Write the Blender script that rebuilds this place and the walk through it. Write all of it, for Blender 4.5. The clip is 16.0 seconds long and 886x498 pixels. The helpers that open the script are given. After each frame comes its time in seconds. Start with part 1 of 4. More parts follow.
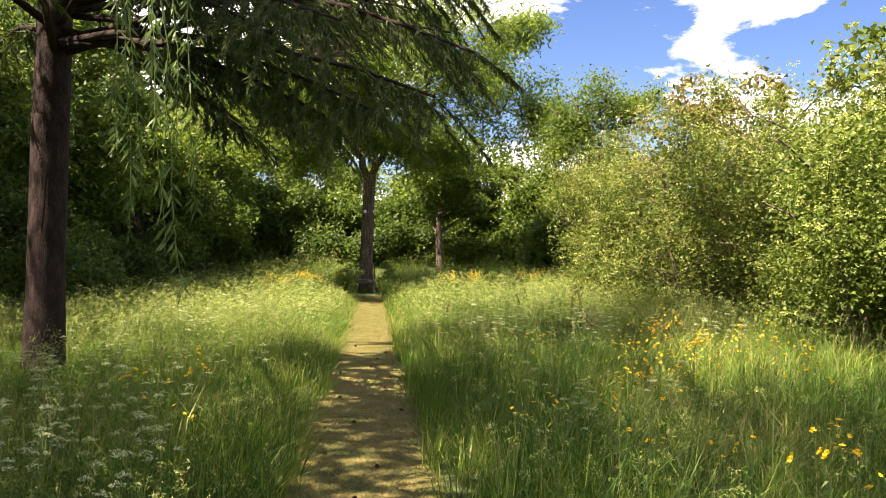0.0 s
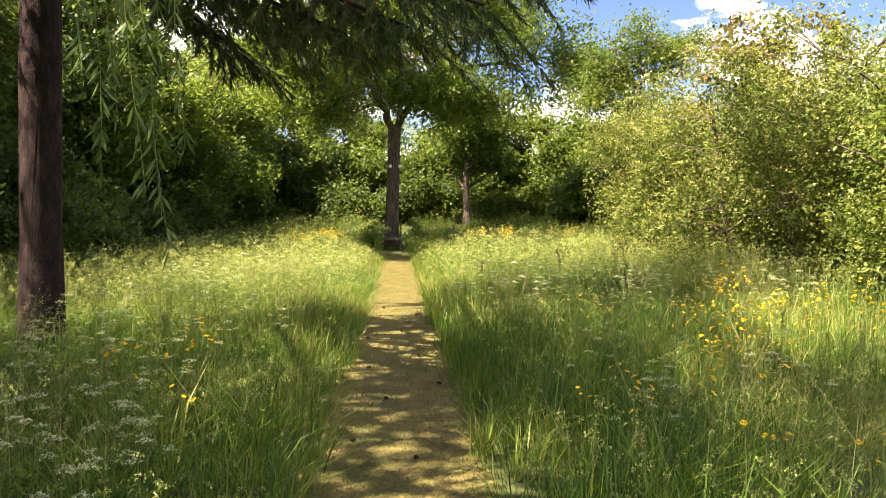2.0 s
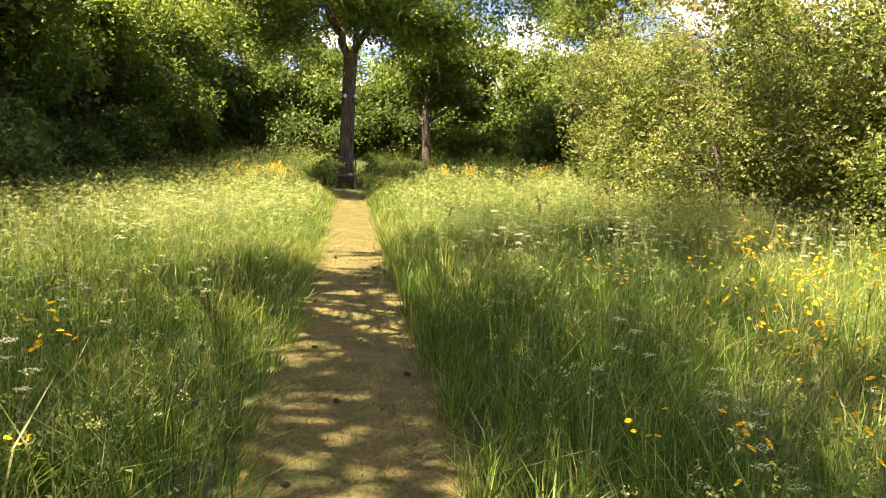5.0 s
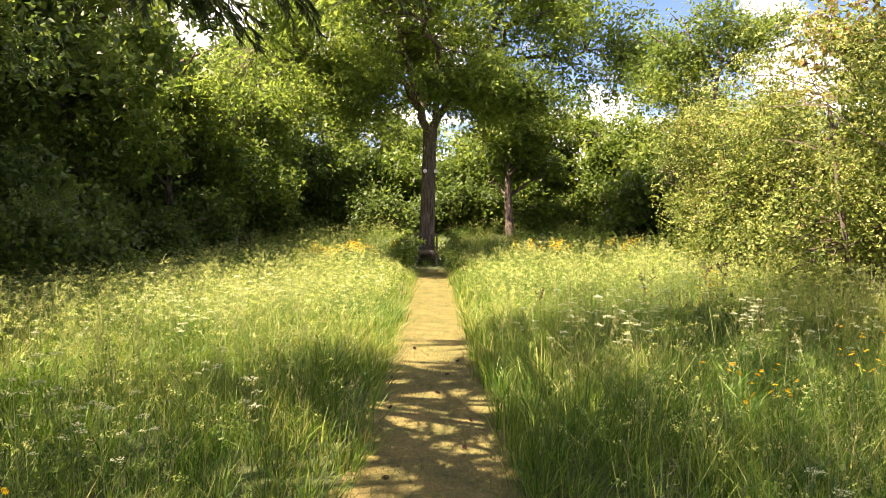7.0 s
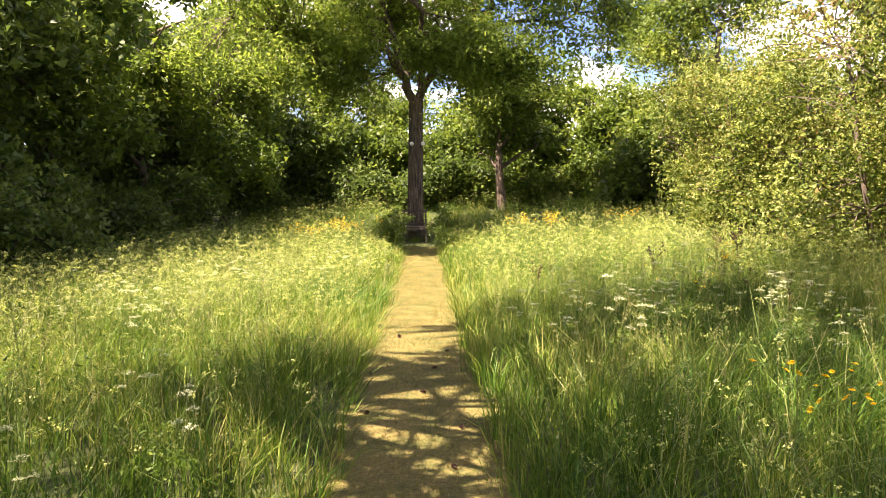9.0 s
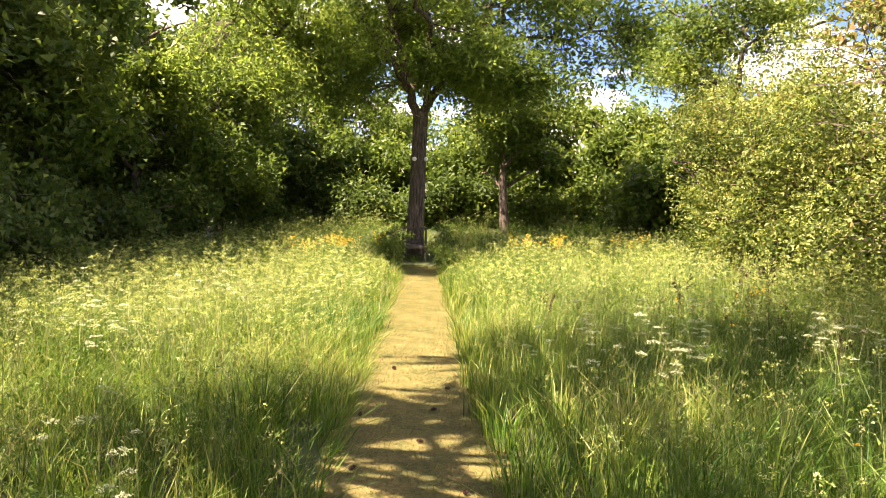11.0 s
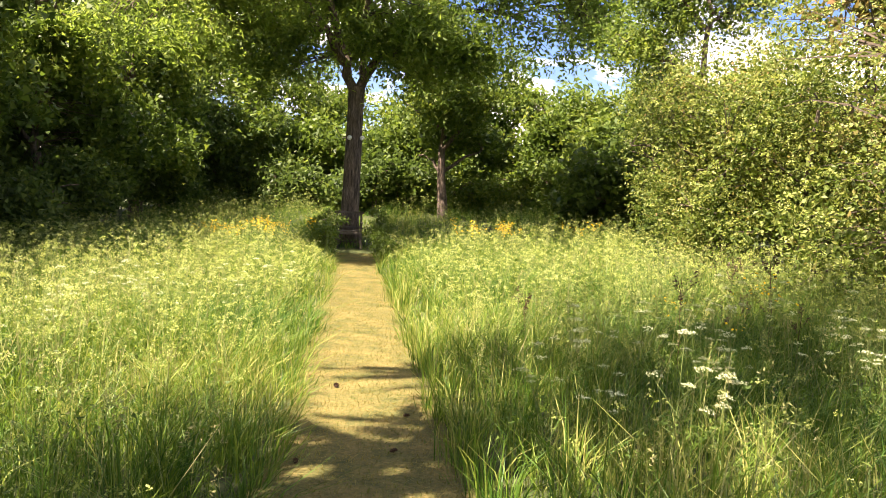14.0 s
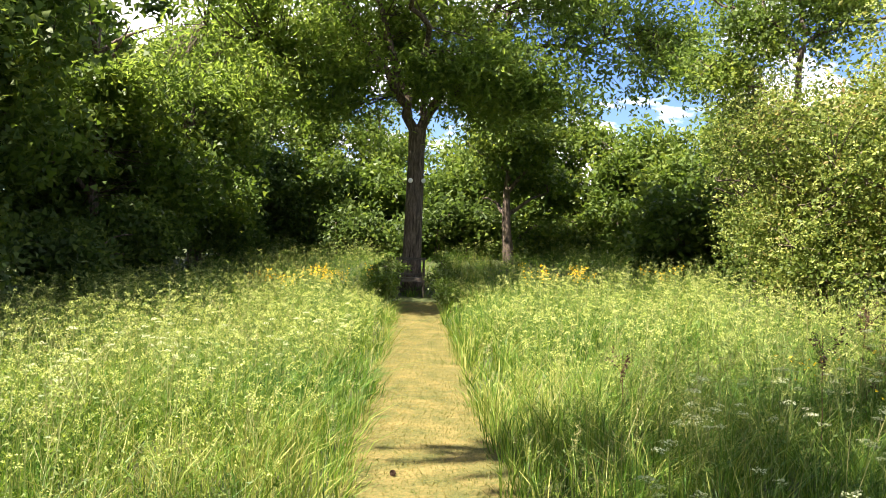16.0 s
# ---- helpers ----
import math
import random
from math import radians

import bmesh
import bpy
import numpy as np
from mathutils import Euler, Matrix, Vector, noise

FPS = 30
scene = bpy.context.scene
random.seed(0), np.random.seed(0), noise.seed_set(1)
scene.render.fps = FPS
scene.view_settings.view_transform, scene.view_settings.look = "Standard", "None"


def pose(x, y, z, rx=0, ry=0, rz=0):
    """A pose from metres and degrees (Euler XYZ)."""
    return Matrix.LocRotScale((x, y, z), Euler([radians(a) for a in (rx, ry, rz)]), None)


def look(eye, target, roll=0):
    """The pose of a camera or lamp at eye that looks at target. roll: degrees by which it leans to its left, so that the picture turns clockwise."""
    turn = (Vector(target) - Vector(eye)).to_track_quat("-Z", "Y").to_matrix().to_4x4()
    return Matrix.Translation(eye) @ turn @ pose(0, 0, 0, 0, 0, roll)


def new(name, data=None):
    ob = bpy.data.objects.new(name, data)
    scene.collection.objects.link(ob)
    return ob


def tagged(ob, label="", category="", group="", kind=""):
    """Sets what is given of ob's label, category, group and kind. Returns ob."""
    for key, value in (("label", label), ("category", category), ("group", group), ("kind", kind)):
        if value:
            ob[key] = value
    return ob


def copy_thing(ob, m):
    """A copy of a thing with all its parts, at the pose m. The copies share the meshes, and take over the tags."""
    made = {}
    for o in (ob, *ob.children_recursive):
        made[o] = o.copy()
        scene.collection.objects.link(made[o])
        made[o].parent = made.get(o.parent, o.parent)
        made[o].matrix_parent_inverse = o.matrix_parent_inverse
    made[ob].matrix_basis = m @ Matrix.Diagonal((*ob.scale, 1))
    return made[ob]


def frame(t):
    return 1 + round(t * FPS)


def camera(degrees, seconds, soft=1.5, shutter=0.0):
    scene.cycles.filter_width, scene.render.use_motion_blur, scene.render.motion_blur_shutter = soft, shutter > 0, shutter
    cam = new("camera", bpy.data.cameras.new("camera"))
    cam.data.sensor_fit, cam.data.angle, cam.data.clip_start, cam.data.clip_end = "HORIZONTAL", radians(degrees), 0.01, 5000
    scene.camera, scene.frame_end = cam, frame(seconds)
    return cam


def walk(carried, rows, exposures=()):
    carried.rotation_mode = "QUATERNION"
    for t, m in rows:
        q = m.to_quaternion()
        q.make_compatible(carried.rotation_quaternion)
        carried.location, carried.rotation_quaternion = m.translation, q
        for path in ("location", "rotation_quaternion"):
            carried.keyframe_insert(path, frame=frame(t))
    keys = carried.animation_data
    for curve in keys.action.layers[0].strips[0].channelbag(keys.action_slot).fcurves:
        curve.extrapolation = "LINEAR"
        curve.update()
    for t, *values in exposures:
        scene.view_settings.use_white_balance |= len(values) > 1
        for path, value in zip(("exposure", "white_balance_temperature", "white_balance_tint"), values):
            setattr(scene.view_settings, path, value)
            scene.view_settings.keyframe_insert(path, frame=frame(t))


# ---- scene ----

# ---- camera and walk: seconds, eye x y z, yaw, pitch, roll in degrees ----
WALK = [
    (0, 0.029, 0.014, 1.543, -4.97, 0.63, 1.11),
    (0.5, 0.064, 0.314, 1.528, -2.57, -0.91, -0.15),
    (1, 0.034, 0.596, 1.503, -2.03, -2.23, 0.39),
    (1.5, -0.019, 0.861, 1.505, -2.99, -2.69, 0.70),
    (2, -0.034, 1.100, 1.488, -3.33, -2.36, 0.61),
    (2.5, -0.014, 1.342, 1.500, -2.84, -3.20, 1.12),
    (3, -0.012, 1.604, 1.485, -3.89, -5.09, 1.22),
    (3.2, -0.018, 1.713, 1.483, -4.72, -5.80, 1.36),
    (5.3, -0.056, 3.092, 1.495, -6.73, -6.73, 2.08),
    (5.5, -0.055, 3.209, 1.494, -6.06, -6.29, 1.37),
    (6, -0.051, 3.504, 1.510, -2.71, -3.79, 0.99),
    (6.5, -0.007, 3.802, 1.543, -0.28, -1.84, 1.87),
    (7, -0.020, 4.089, 1.538, -0.82, -1.77, 0.61),
    (7.5, -0.021, 4.370, 1.517, -1.77, -1.86, -1.21),
    (8, 0.046, 4.652, 1.501, -0.77, -2.72, -1.41),
    (8.2, 0.068, 4.763, 1.495, -0.71, -3.69, -1.46),
    (10.3, 0.069, 5.686, 1.522, -2.58, -2.63, 0.61),
    (10.5, 0.060, 5.784, 1.517, -1.58, -2.53, 0.51),
    (11, 0.026, 6.030, 1.503, -1.51, -2.18, 1.51),
    (11.5, -0.018, 6.297, 1.512, -2.57, -1.94, 1.00),
    (12, -0.038, 6.581, 1.501, -1.45, -2.83, 0.59),
    (12.5, -0.057, 6.854, 1.506, -1.82, -2.08, 2.84),
    (13, -0.123, 7.108, 1.494, -4.06, -1.87, 3.85),
    (13.5, -0.144, 7.342, 1.481, -6.38, -3.16, 2.12),
    (14, -0.145, 7.592, 1.460, -6.53, -3.01, 2.30),
    (14.5, -0.148, 7.859, 1.470, -5.24, -1.22, 2.85),
    (15, -0.163, 8.163, 1.472, -5.09, -1.04, 2.61),
    (15.5, -0.139, 8.463, 1.461, -5.07, -0.12, 1.62),
    (16, -0.109, 8.781, 1.458, -2.03, -0.02, 1.35),
]
cam = camera(56.75, 16.0, soft=0.8)
walk(cam, [(t, pose(x, y, z, 90 + p, 0, yaw) @ pose(0, 0, 0, 0, 0, r)) for t, x, y, z, yaw, p, r in WALK],
     exposures=[(0.0, 2.28, 7300, 22), (1.5, 2.48, 7300, 26), (3.0, 2.54, 7400, 28), (7.0, 2.68, 7400, 32), (12.5, 2.66, 7400, 31), (14.0, 2.54, 7200, 27), (15.4, 2.42, 6900, 22), (16.0, 2.36, 6650, 18)])

# ---- light: high summer sun from behind and left of the walk, blue sky with cumulus ----
SUN_EL, SUN_AZ = radians(58.0), radians(-116.0)   # azimuth from +y, clockwise
sun_from = Vector((math.cos(SUN_EL) * math.sin(SUN_AZ), math.cos(SUN_EL) * math.cos(SUN_AZ), math.sin(SUN_EL)))
sun = new("sun", bpy.data.lights.new("sun", "SUN"))
sun.data.energy, sun.data.angle, sun.data.color = 5.0, radians(0.53), (1.0, 0.94, 0.82)
sun.matrix_world = look(sun_from * 60, (0, 0, 0))

world = bpy.data.worlds.new("sky")
scene.world = world
world.use_nodes = True


def link(nt, a, b):
    nt.links.new(a, b)


def node(nt, kind, **inputs):
    n = nt.nodes.new(kind)
    for k, v in inputs.items():
        n.inputs[k.replace("_", " ")].default_value = v
    return n


def build_sky():
    nt = world.node_tree
    nt.nodes.clear()
    out = nt.nodes.new("ShaderNodeOutputWorld")
    bg = node(nt, "ShaderNodeBackground", Strength=0.06)
    sky = nt.nodes.new("ShaderNodeTexSky")
    sky.sky_type, sky.sun_disc = "NISHITA", False
    sky.sun_elevation, sky.sun_rotation = SUN_EL, SUN_AZ
    sky.dust_density, sky.ozone_density = 0.2, 4.0
    tc = nt.nodes.new("ShaderNodeTexCoord")
    mp = nt.nodes.new("ShaderNodeMapping")
    mp.inputs["Location"].default_value = (0.37, 0.11, 0.0)
    mp.inputs["Scale"].default_value = (1.0, 1.0, 2.2)
    nz = node(nt, "ShaderNodeTexNoise", Scale=4.2, Detail=9.0, Roughness=0.56, Distortion=0.25)
    ramp = nt.nodes.new("ShaderNodeValToRGB")
    ramp.color_ramp.elements[0].position, ramp.color_ramp.elements[1].position = 0.50, 0.57
    shade = node(nt, "ShaderNodeTexNoise", Scale=9.0, Detail=5.0)
    tone = nt.nodes.new("ShaderNodeValToRGB")
    tone.color_ramp.elements[0].color = (6.5, 6.9, 7.6, 1)
    tone.color_ramp.elements[1].color = (12.5, 12.4, 12.2, 1)
    mix = nt.nodes.new("ShaderNodeMix")
    mix.data_type = "RGBA"
    link(nt, tc.outputs["Generated"], mp.inputs["Vector"])
    link(nt, mp.outputs["Vector"], nz.inputs["Vector"])
    link(nt, mp.outputs["Vector"], shade.inputs["Vector"])
    link(nt, nz.outputs["Fac"], ramp.inputs["Fac"])
    link(nt, shade.outputs["Fac"], tone.inputs["Fac"])
    link(nt, ramp.outputs["Color"], mix.inputs["Factor"])
    deep = node(nt, "ShaderNodeHueSaturation", Hue=0.512, Saturation=1.2, Value=0.74)
    link(nt, sky.outputs["Color"], deep.inputs["Color"])
    link(nt, deep.outputs["Color"], mix.inputs["A"])
    link(nt, tone.outputs["Color"], mix.inputs["B"])
    link(nt, mix.outputs["Result"], bg.inputs["Color"])
    link(nt, bg.outputs["Background"], out.inputs["Surface"])


build_sky()


# ---- materials ----
def ramp_node(nt, stops):
    r = nt.nodes.new("ShaderNodeValToRGB")
    el = r.color_ramp.elements
    while len(el) < len(stops):
        el.new(0.5)
    for e, (p, c) in zip(el, stops):
        e.position, e.color = p, (*c, 1)
    return r


def leaf_material(name, dark, mid, light, through_part=0.35, rough=0.5, patch=0.5, extra=None, each=0.55):
    """Leaves: colour varies leaf by leaf and over larger patches; part of the light goes through."""
    m = bpy.data.materials.new(name)
    m.use_nodes = True
    nt = m.node_tree
    bs = nt.nodes["Principled BSDF"]
    out = nt.nodes["Material Output"]
    geo = nt.nodes.new("ShaderNodeNewGeometry")
    tc = nt.nodes.new("ShaderNodeTexCoord")
    nz = node(nt, "ShaderNodeTexNoise", Scale=patch, Detail=3.0)
    add = nt.nodes.new("ShaderNodeMath")
    add.operation = "MULTIPLY_ADD"
    add.inputs[1].default_value = each
    sub = nt.nodes.new("ShaderNodeMath")
    sub.operation = "MULTIPLY_ADD"
    sub.inputs[1].default_value, sub.inputs[2].default_value = 1.5, -0.53
    stops = [(0.0, dark), (0.5, mid), (0.95, light)]
    if extra:
        stops = [(0.0, dark), (0.45, mid), (0.8, light), (1.0, extra)]
    r = ramp_node(nt, stops)
    link(nt, tc.outputs["Object"], nz.inputs["Vector"])
    link(nt, nz.outputs["Fac"], sub.inputs[0])
    link(nt, geo.outputs["Random Per Island"], add.inputs[0])
    link(nt, sub.outputs[0], add.inputs[2])
    link(nt, add.outputs[0], r.inputs["Fac"])
    link(nt, r.outputs["Color"], bs.inputs["Base Color"])
    bs.inputs["Roughness"].default_value = rough
    bs.inputs["Specular IOR Level"].default_value = 0.22
    tr = nt.nodes.new("ShaderNodeBsdfTranslucent")
    hs = node(nt, "ShaderNodeHueSaturation", Hue=0.492, Saturation=1.08, Value=1.6)
    link(nt, r.outputs["Color"], hs.inputs["Color"])
    link(nt, hs.outputs["Color"], tr.inputs["Color"])
    mx = nt.nodes.new("ShaderNodeMixShader")
    mx.inputs["Fac"].default_value = through_part
    link(nt, bs.outputs["BSDF"], mx.inputs[1])
    link(nt, tr.outputs["BSDF"], mx.inputs[2])
    link(nt, mx.outputs["Shader"], out.inputs["Surface"])
    return m


def rough_material(name, stops, scale=4.0, detail=8.0, rough=0.9, bump=0.4, stretch=(1, 1, 1), fine=30.0, spec=0.2):
    """Bark, soil, wood: two scales of noise in colour and relief."""
    m = bpy.data.materials.new(name)
    m.use_nodes = True
    nt = m.node_tree
    bs = nt.nodes["Principled BSDF"]
    tc = nt.nodes.new("ShaderNodeTexCoord")
    mp = nt.nodes.new("ShaderNodeMapping")
    mp.inputs["Scale"].default_value = stretch
    a = node(nt, "ShaderNodeTexNoise", Scale=scale, Detail=detail, Roughness=0.6)
    b = node(nt, "ShaderNodeTexNoise", Scale=fine, Detail=4.0, Roughness=0.65)
    mix = nt.nodes.new("ShaderNodeMath")
    mix.operation = "MULTIPLY_ADD"
    mix.inputs[1].default_value = 0.55
    half = nt.nodes.new("ShaderNodeMath")
    half.operation = "MULTIPLY"
    half.inputs[1].default_value = 0.45
    r = ramp_node(nt, stops)
    bp = node(nt, "ShaderNodeBump", Strength=bump, Distance=0.03)
    link(nt, tc.outputs["Object"], mp.inputs["Vector"])
    link(nt, mp.outputs["Vector"], a.inputs["Vector"])
    link(nt, mp.outputs["Vector"], b.inputs["Vector"])
    link(nt, b.outputs["Fac"], half.inputs[0])
    link(nt, a.outputs["Fac"], mix.inputs[0])
    link(nt, half.outputs[0], mix.inputs[2])
    link(nt, mix.outputs[0], r.inputs["Fac"])
    link(nt, r.outputs["Color"], bs.inputs["Base Color"])
    link(nt, mix.outputs[0], bp.inputs["Height"])
    link(nt, bp.outputs["Normal"], bs.inputs["Normal"])
    bs.inputs["Roughness"].default_value = rough
    bs.inputs["Specular IOR Level"].default_value = spec
    return m


M_SOIL = rough_material("meadow_soil", [(0.3, (0.02, 0.025, 0.01)), (0.55, (0.05, 0.065, 0.018)), (0.75, (0.11, 0.10, 0.04))], 1.2, fine=22)
M_PATH = rough_material("mown_thatch", [(0.36, (0.036, 0.046, 0.011)), (0.46, (0.082, 0.08, 0.021)), (0.54, (0.122, 0.10, 0.03)), (0.66, (0.20, 0.152, 0.05))], 3.0, fine=34, bump=1.0)
M_BARK = rough_material("walnut_bark", [(0.36, (0.02, 0.015, 0.011)), (0.5, (0.10, 0.076, 0.056)), (0.66, (0.24, 0.19, 0.14))], 3.4, stretch=(5, 5, 0.7), fine=13, bump=1.0)
M_PINE_BARK = rough_material("pine_bark", [(0.3, (0.008, 0.006, 0.005)), (0.5, (0.026, 0.017, 0.014)), (0.72, (0.085, 0.05, 0.038))], 4.0, stretch=(3.5, 3.5, 1.4), fine=18, bump=1.0)
M_TWIG = rough_material("twig_bark", [(0.3, (0.04, 0.032, 0.022)), (0.7, (0.15, 0.12, 0.085))], 6.0, fine=30)
M_WOOD = rough_material("weathered_wood", [(0.3, (0.035, 0.027, 0.02)), (0.5, (0.08, 0.066, 0.05)), (0.7, (0.15, 0.13, 0.105))], 8.0, stretch=(1, 1, 8), fine=60, bump=0.4, rough=0.8)
M_CONE = rough_material("pine_cone_scale", [(0.3, (0.02, 0.012, 0.008)), (0.7, (0.09, 0.05, 0.03))], 40.0, fine=90)
M_CABLE = rough_material("cable_black", [(0.3, (0.015, 0.015, 0.016)), (0.7, (0.03, 0.03, 0.032))], 3.0, rough=0.6)
M_WHITE = rough_material("insulator_white", [(0.3, (0.62, 0.60, 0.55)), (0.7, (0.82, 0.80, 0.76))], 20.0, rough=0.4, bump=0.1, spec=0.5)

M_WALNUT = leaf_material("walnut_leaf", (0.06, 0.10, 0.02), (0.13, 0.195, 0.037), (0.225, 0.285, 0.065), 0.56)
M_WOODS = leaf_material("woodland_leaf", (0.028, 0.052, 0.013), (0.067, 0.11, 0.024), (0.16, 0.21, 0.044), 0.44, rough=0.5)
M_HEDGE = leaf_material("hedge_leaf", (0.04, 0.074, 0.014), (0.085, 0.135, 0.023), (0.175, 0.22, 0.04), 0.4)
M_SHRUB = leaf_material("shrub_leaf", (0.036, 0.066, 0.011), (0.09, 0.132, 0.023), (0.18, 0.205, 0.048), 0.36, patch=0.9, extra=(0.22, 0.165, 0.058), each=0.6)
M_FRESH = leaf_material("elder_leaf", (0.06, 0.095, 0.016), (0.11, 0.155, 0.026), (0.19, 0.23, 0.05), 0.36, each=0.42)
M_NEEDLE = leaf_material("conifer_needle", (0.02, 0.036, 0.008), (0.046, 0.07, 0.014), (0.095, 0.12, 0.028), 0.3)
M_WILLOW = leaf_material("willow_leaf", (0.05, 0.10, 0.025), (0.095, 0.15, 0.04), (0.17, 0.23, 0.07), 0.36)
M_GRASS = leaf_material("meadow_grass", (0.018, 0.058, 0.008), (0.058, 0.128, 0.017), (0.15, 0.22, 0.032), 0.3, rough=0.45, extra=(0.30, 0.30, 0.09), each=0.75)
M_FERN = leaf_material("umbellifer_leaf", (0.033, 0.078, 0.012), (0.088, 0.148, 0.024), (0.19, 0.25, 0.046), 0.4)
M_STALK = leaf_material("flower_stalk", (0.09, 0.14, 0.03), (0.16, 0.21, 0.06), (0.27, 0.28, 0.11), 0.2)
M_CREAM = leaf_material("cream_floret", (0.18, 0.24, 0.045), (0.30, 0.355, 0.088), (0.48, 0.51, 0.2), 0.35, patch=2.0)
M_YELLOW = leaf_material("yellow_floret", (0.66, 0.38, 0.008), (0.82, 0.56, 0.013), (0.87, 0.69, 0.03), 0.3, patch=2.0)
M_PARSLEY = leaf_material("white_floret", (0.36, 0.41, 0.20), (0.50, 0.54, 0.33), (0.68, 0.70, 0.53), 0.35, patch=2.0)
M_RUST = leaf_material("rusty_shrub_leaf", (0.055, 0.06, 0.014), (0.12, 0.115, 0.028), (0.19, 0.145, 0.05), 0.32, patch=1.1, extra=(0.21, 0.105, 0.045))
M_SEED = leaf_material("grass_seed_head", (0.12, 0.15, 0.04), (0.22, 0.23, 0.08), (0.36, 0.33, 0.15), 0.3, patch=2.0)
M_STUBBLE = leaf_material("cut_grass", (0.07, 0.105, 0.018), (0.15, 0.135, 0.036), (0.235, 0.19, 0.055), 0.35, patch=2.6, extra=(0.33, 0.27, 0.10), each=0.36)
M_DOCK = leaf_material("brown_seed_head", (0.03, 0.018, 0.012), (0.07, 0.04, 0.022), (0.14, 0.08, 0.04), 0.1)


# ---- mesh tools ----
rng = np.random.default_rng(7)


class Geo:
    """Gathers vertices and three- or four-sided faces, then makes one mesh of them."""

    def __init__(self):
        self.v, self.f3, self.f4, self.n = [], [], [], 0
        self.m3, self.m4 = [], []

    def add(self, v, f, mat=0):
        v = np.asarray(v, float).reshape(-1, 3)
        f = np.asarray(f, int)
        if not len(v) or not len(f):
            return
        if f.shape[1] == 3:
            self.f3.append(f + self.n)
            self.m3.append(np.full(len(f), mat))
        else:
            self.f4.append(f + self.n)
            self.m4.append(np.full(len(f), mat))
        self.v.append(v)
        self.n += len(v)

    def mesh(self, name, mats, smooth=False):
        me = bpy.data.meshes.new(name)
        v = np.concatenate(self.v)
        f3 = np.concatenate(self.f3) if self.f3 else np.zeros((0, 3), int)
        f4 = np.concatenate(self.f4) if self.f4 else np.zeros((0, 4), int)
        mi = np.concatenate(self.m3 + self.m4)
        me.vertices.add(len(v))
        me.vertices.foreach_set("co", v.astype(np.float32).ravel())
        loops = np.concatenate([f3.ravel(), f4.ravel()])
        me.loops.add(len(loops))
        me.loops.foreach_set("vertex_index", loops.astype(np.int32))
        total = np.concatenate([np.full(len(f3), 3), np.full(len(f4), 4)])
        start = np.concatenate([[0], np.cumsum(total)[:-1]])
        me.polygons.add(len(total))
        me.polygons.foreach_set("loop_start", start.astype(np.int32))
        me.polygons.foreach_set("material_index", mi.astype(np.int32))
        me.polygons.foreach_set("use_smooth", np.full(len(total), smooth))
        for m in mats:
            me.materials.append(m)
        me.update(calc_edges=True)
        return me


def part(name, geo, mats, parent=None, label="", smooth=False):
    me = geo.mesh(name, mats if isinstance(mats, (list, tuple)) else [mats], smooth)
    ob = new(name, me)
    if parent is not None:
        ob.parent = parent
    if label:
        tagged(ob, label)
    return ob


def unit(a):
    return a / np.maximum(np.linalg.norm(a, axis=-1, keepdims=True), 1e-9)


def tube(geo, pts, radii, sides=6, mat=0, lumps=0.0):
    """A tapered round limb along a line of points."""
    pts = np.asarray(pts, float)
    radii = np.broadcast_to(np.asarray(radii, float), (len(pts),))
    d = unit(np.gradient(pts, axis=0))
    ref = np.array([0.0, 0, 1]) if abs(d[0, 2]) < 0.9 else np.array([1.0, 0, 0])
    a = unit(np.cross(d, ref))
    b = np.cross(d, a)
    ang = np.linspace(0, 2 * np.pi, sides, endpoint=False)
    r = radii[:, None] * (1 + lumps * rng.standard_normal((len(pts), sides)))
    v = pts[:, None] + r[..., None] * (np.cos(ang)[None, :, None] * a[:, None] + np.sin(ang)[None, :, None] * b[:, None])
    i = np.arange(len(pts) - 1)[:, None] * sides
    j = np.arange(sides)[None]
    k = (j + 1) % sides
    f = np.stack([i + j, i + k, i + sides + k, i + sides + j], -1).reshape(-1, 4)
    geo.add(v.reshape(-1, 3), f, mat)
    if sides == 4:
        geo.add(v[-1], [[0, 1, 2, 3]], mat)
    else:
        cap = np.concatenate([v[-1], pts[-1:]])
        geo.add(cap, [[q, (q + 1) % sides, sides] for q in range(sides)], mat)


def leaves(geo, at, length, aspect=0.5, up=0.8, droop=0.35, mat=0, fold=0.12, spread=0.3, simple=True):
    """Leaf blades at the given places, turned at random: folded along the rib, or one small triangle each."""
    n = len(at)
    if not n:
        return
    size = length * (1 + spread * rng.uniform(-1, 1, n))[:, None]
    nor = unit(rng.standard_normal((n, 3)) + [0, 0, up])
    d = rng.standard_normal((n, 3)) - [0, 0, droop]
    d = unit(d - (d * nor).sum(1, keepdims=True) * nor)
    s = np.cross(nor, d)
    at = np.asarray(at)
    if simple:
        v = np.stack([at - d * size * 0.5 + s * size * aspect * 0.55, at + d * size * 0.55, at - d * size * 0.3 - s * size * aspect * 0.6], 1)
        geo.add(v.reshape(-1, 3), np.arange(n * 3).reshape(-1, 3), mat)
        return
    lift = nor * size * fold
    v = np.stack([at - d * size * 0.5, at + s * size * aspect * 0.5 + lift, at + d * size * 0.5, at - s * size * aspect * 0.5 + lift], 1)
    i = np.arange(n)[:, None] * 4
    geo.add(v.reshape(-1, 3), np.concatenate([i + [0, 1, 2], i + [0, 2, 3]]), mat)


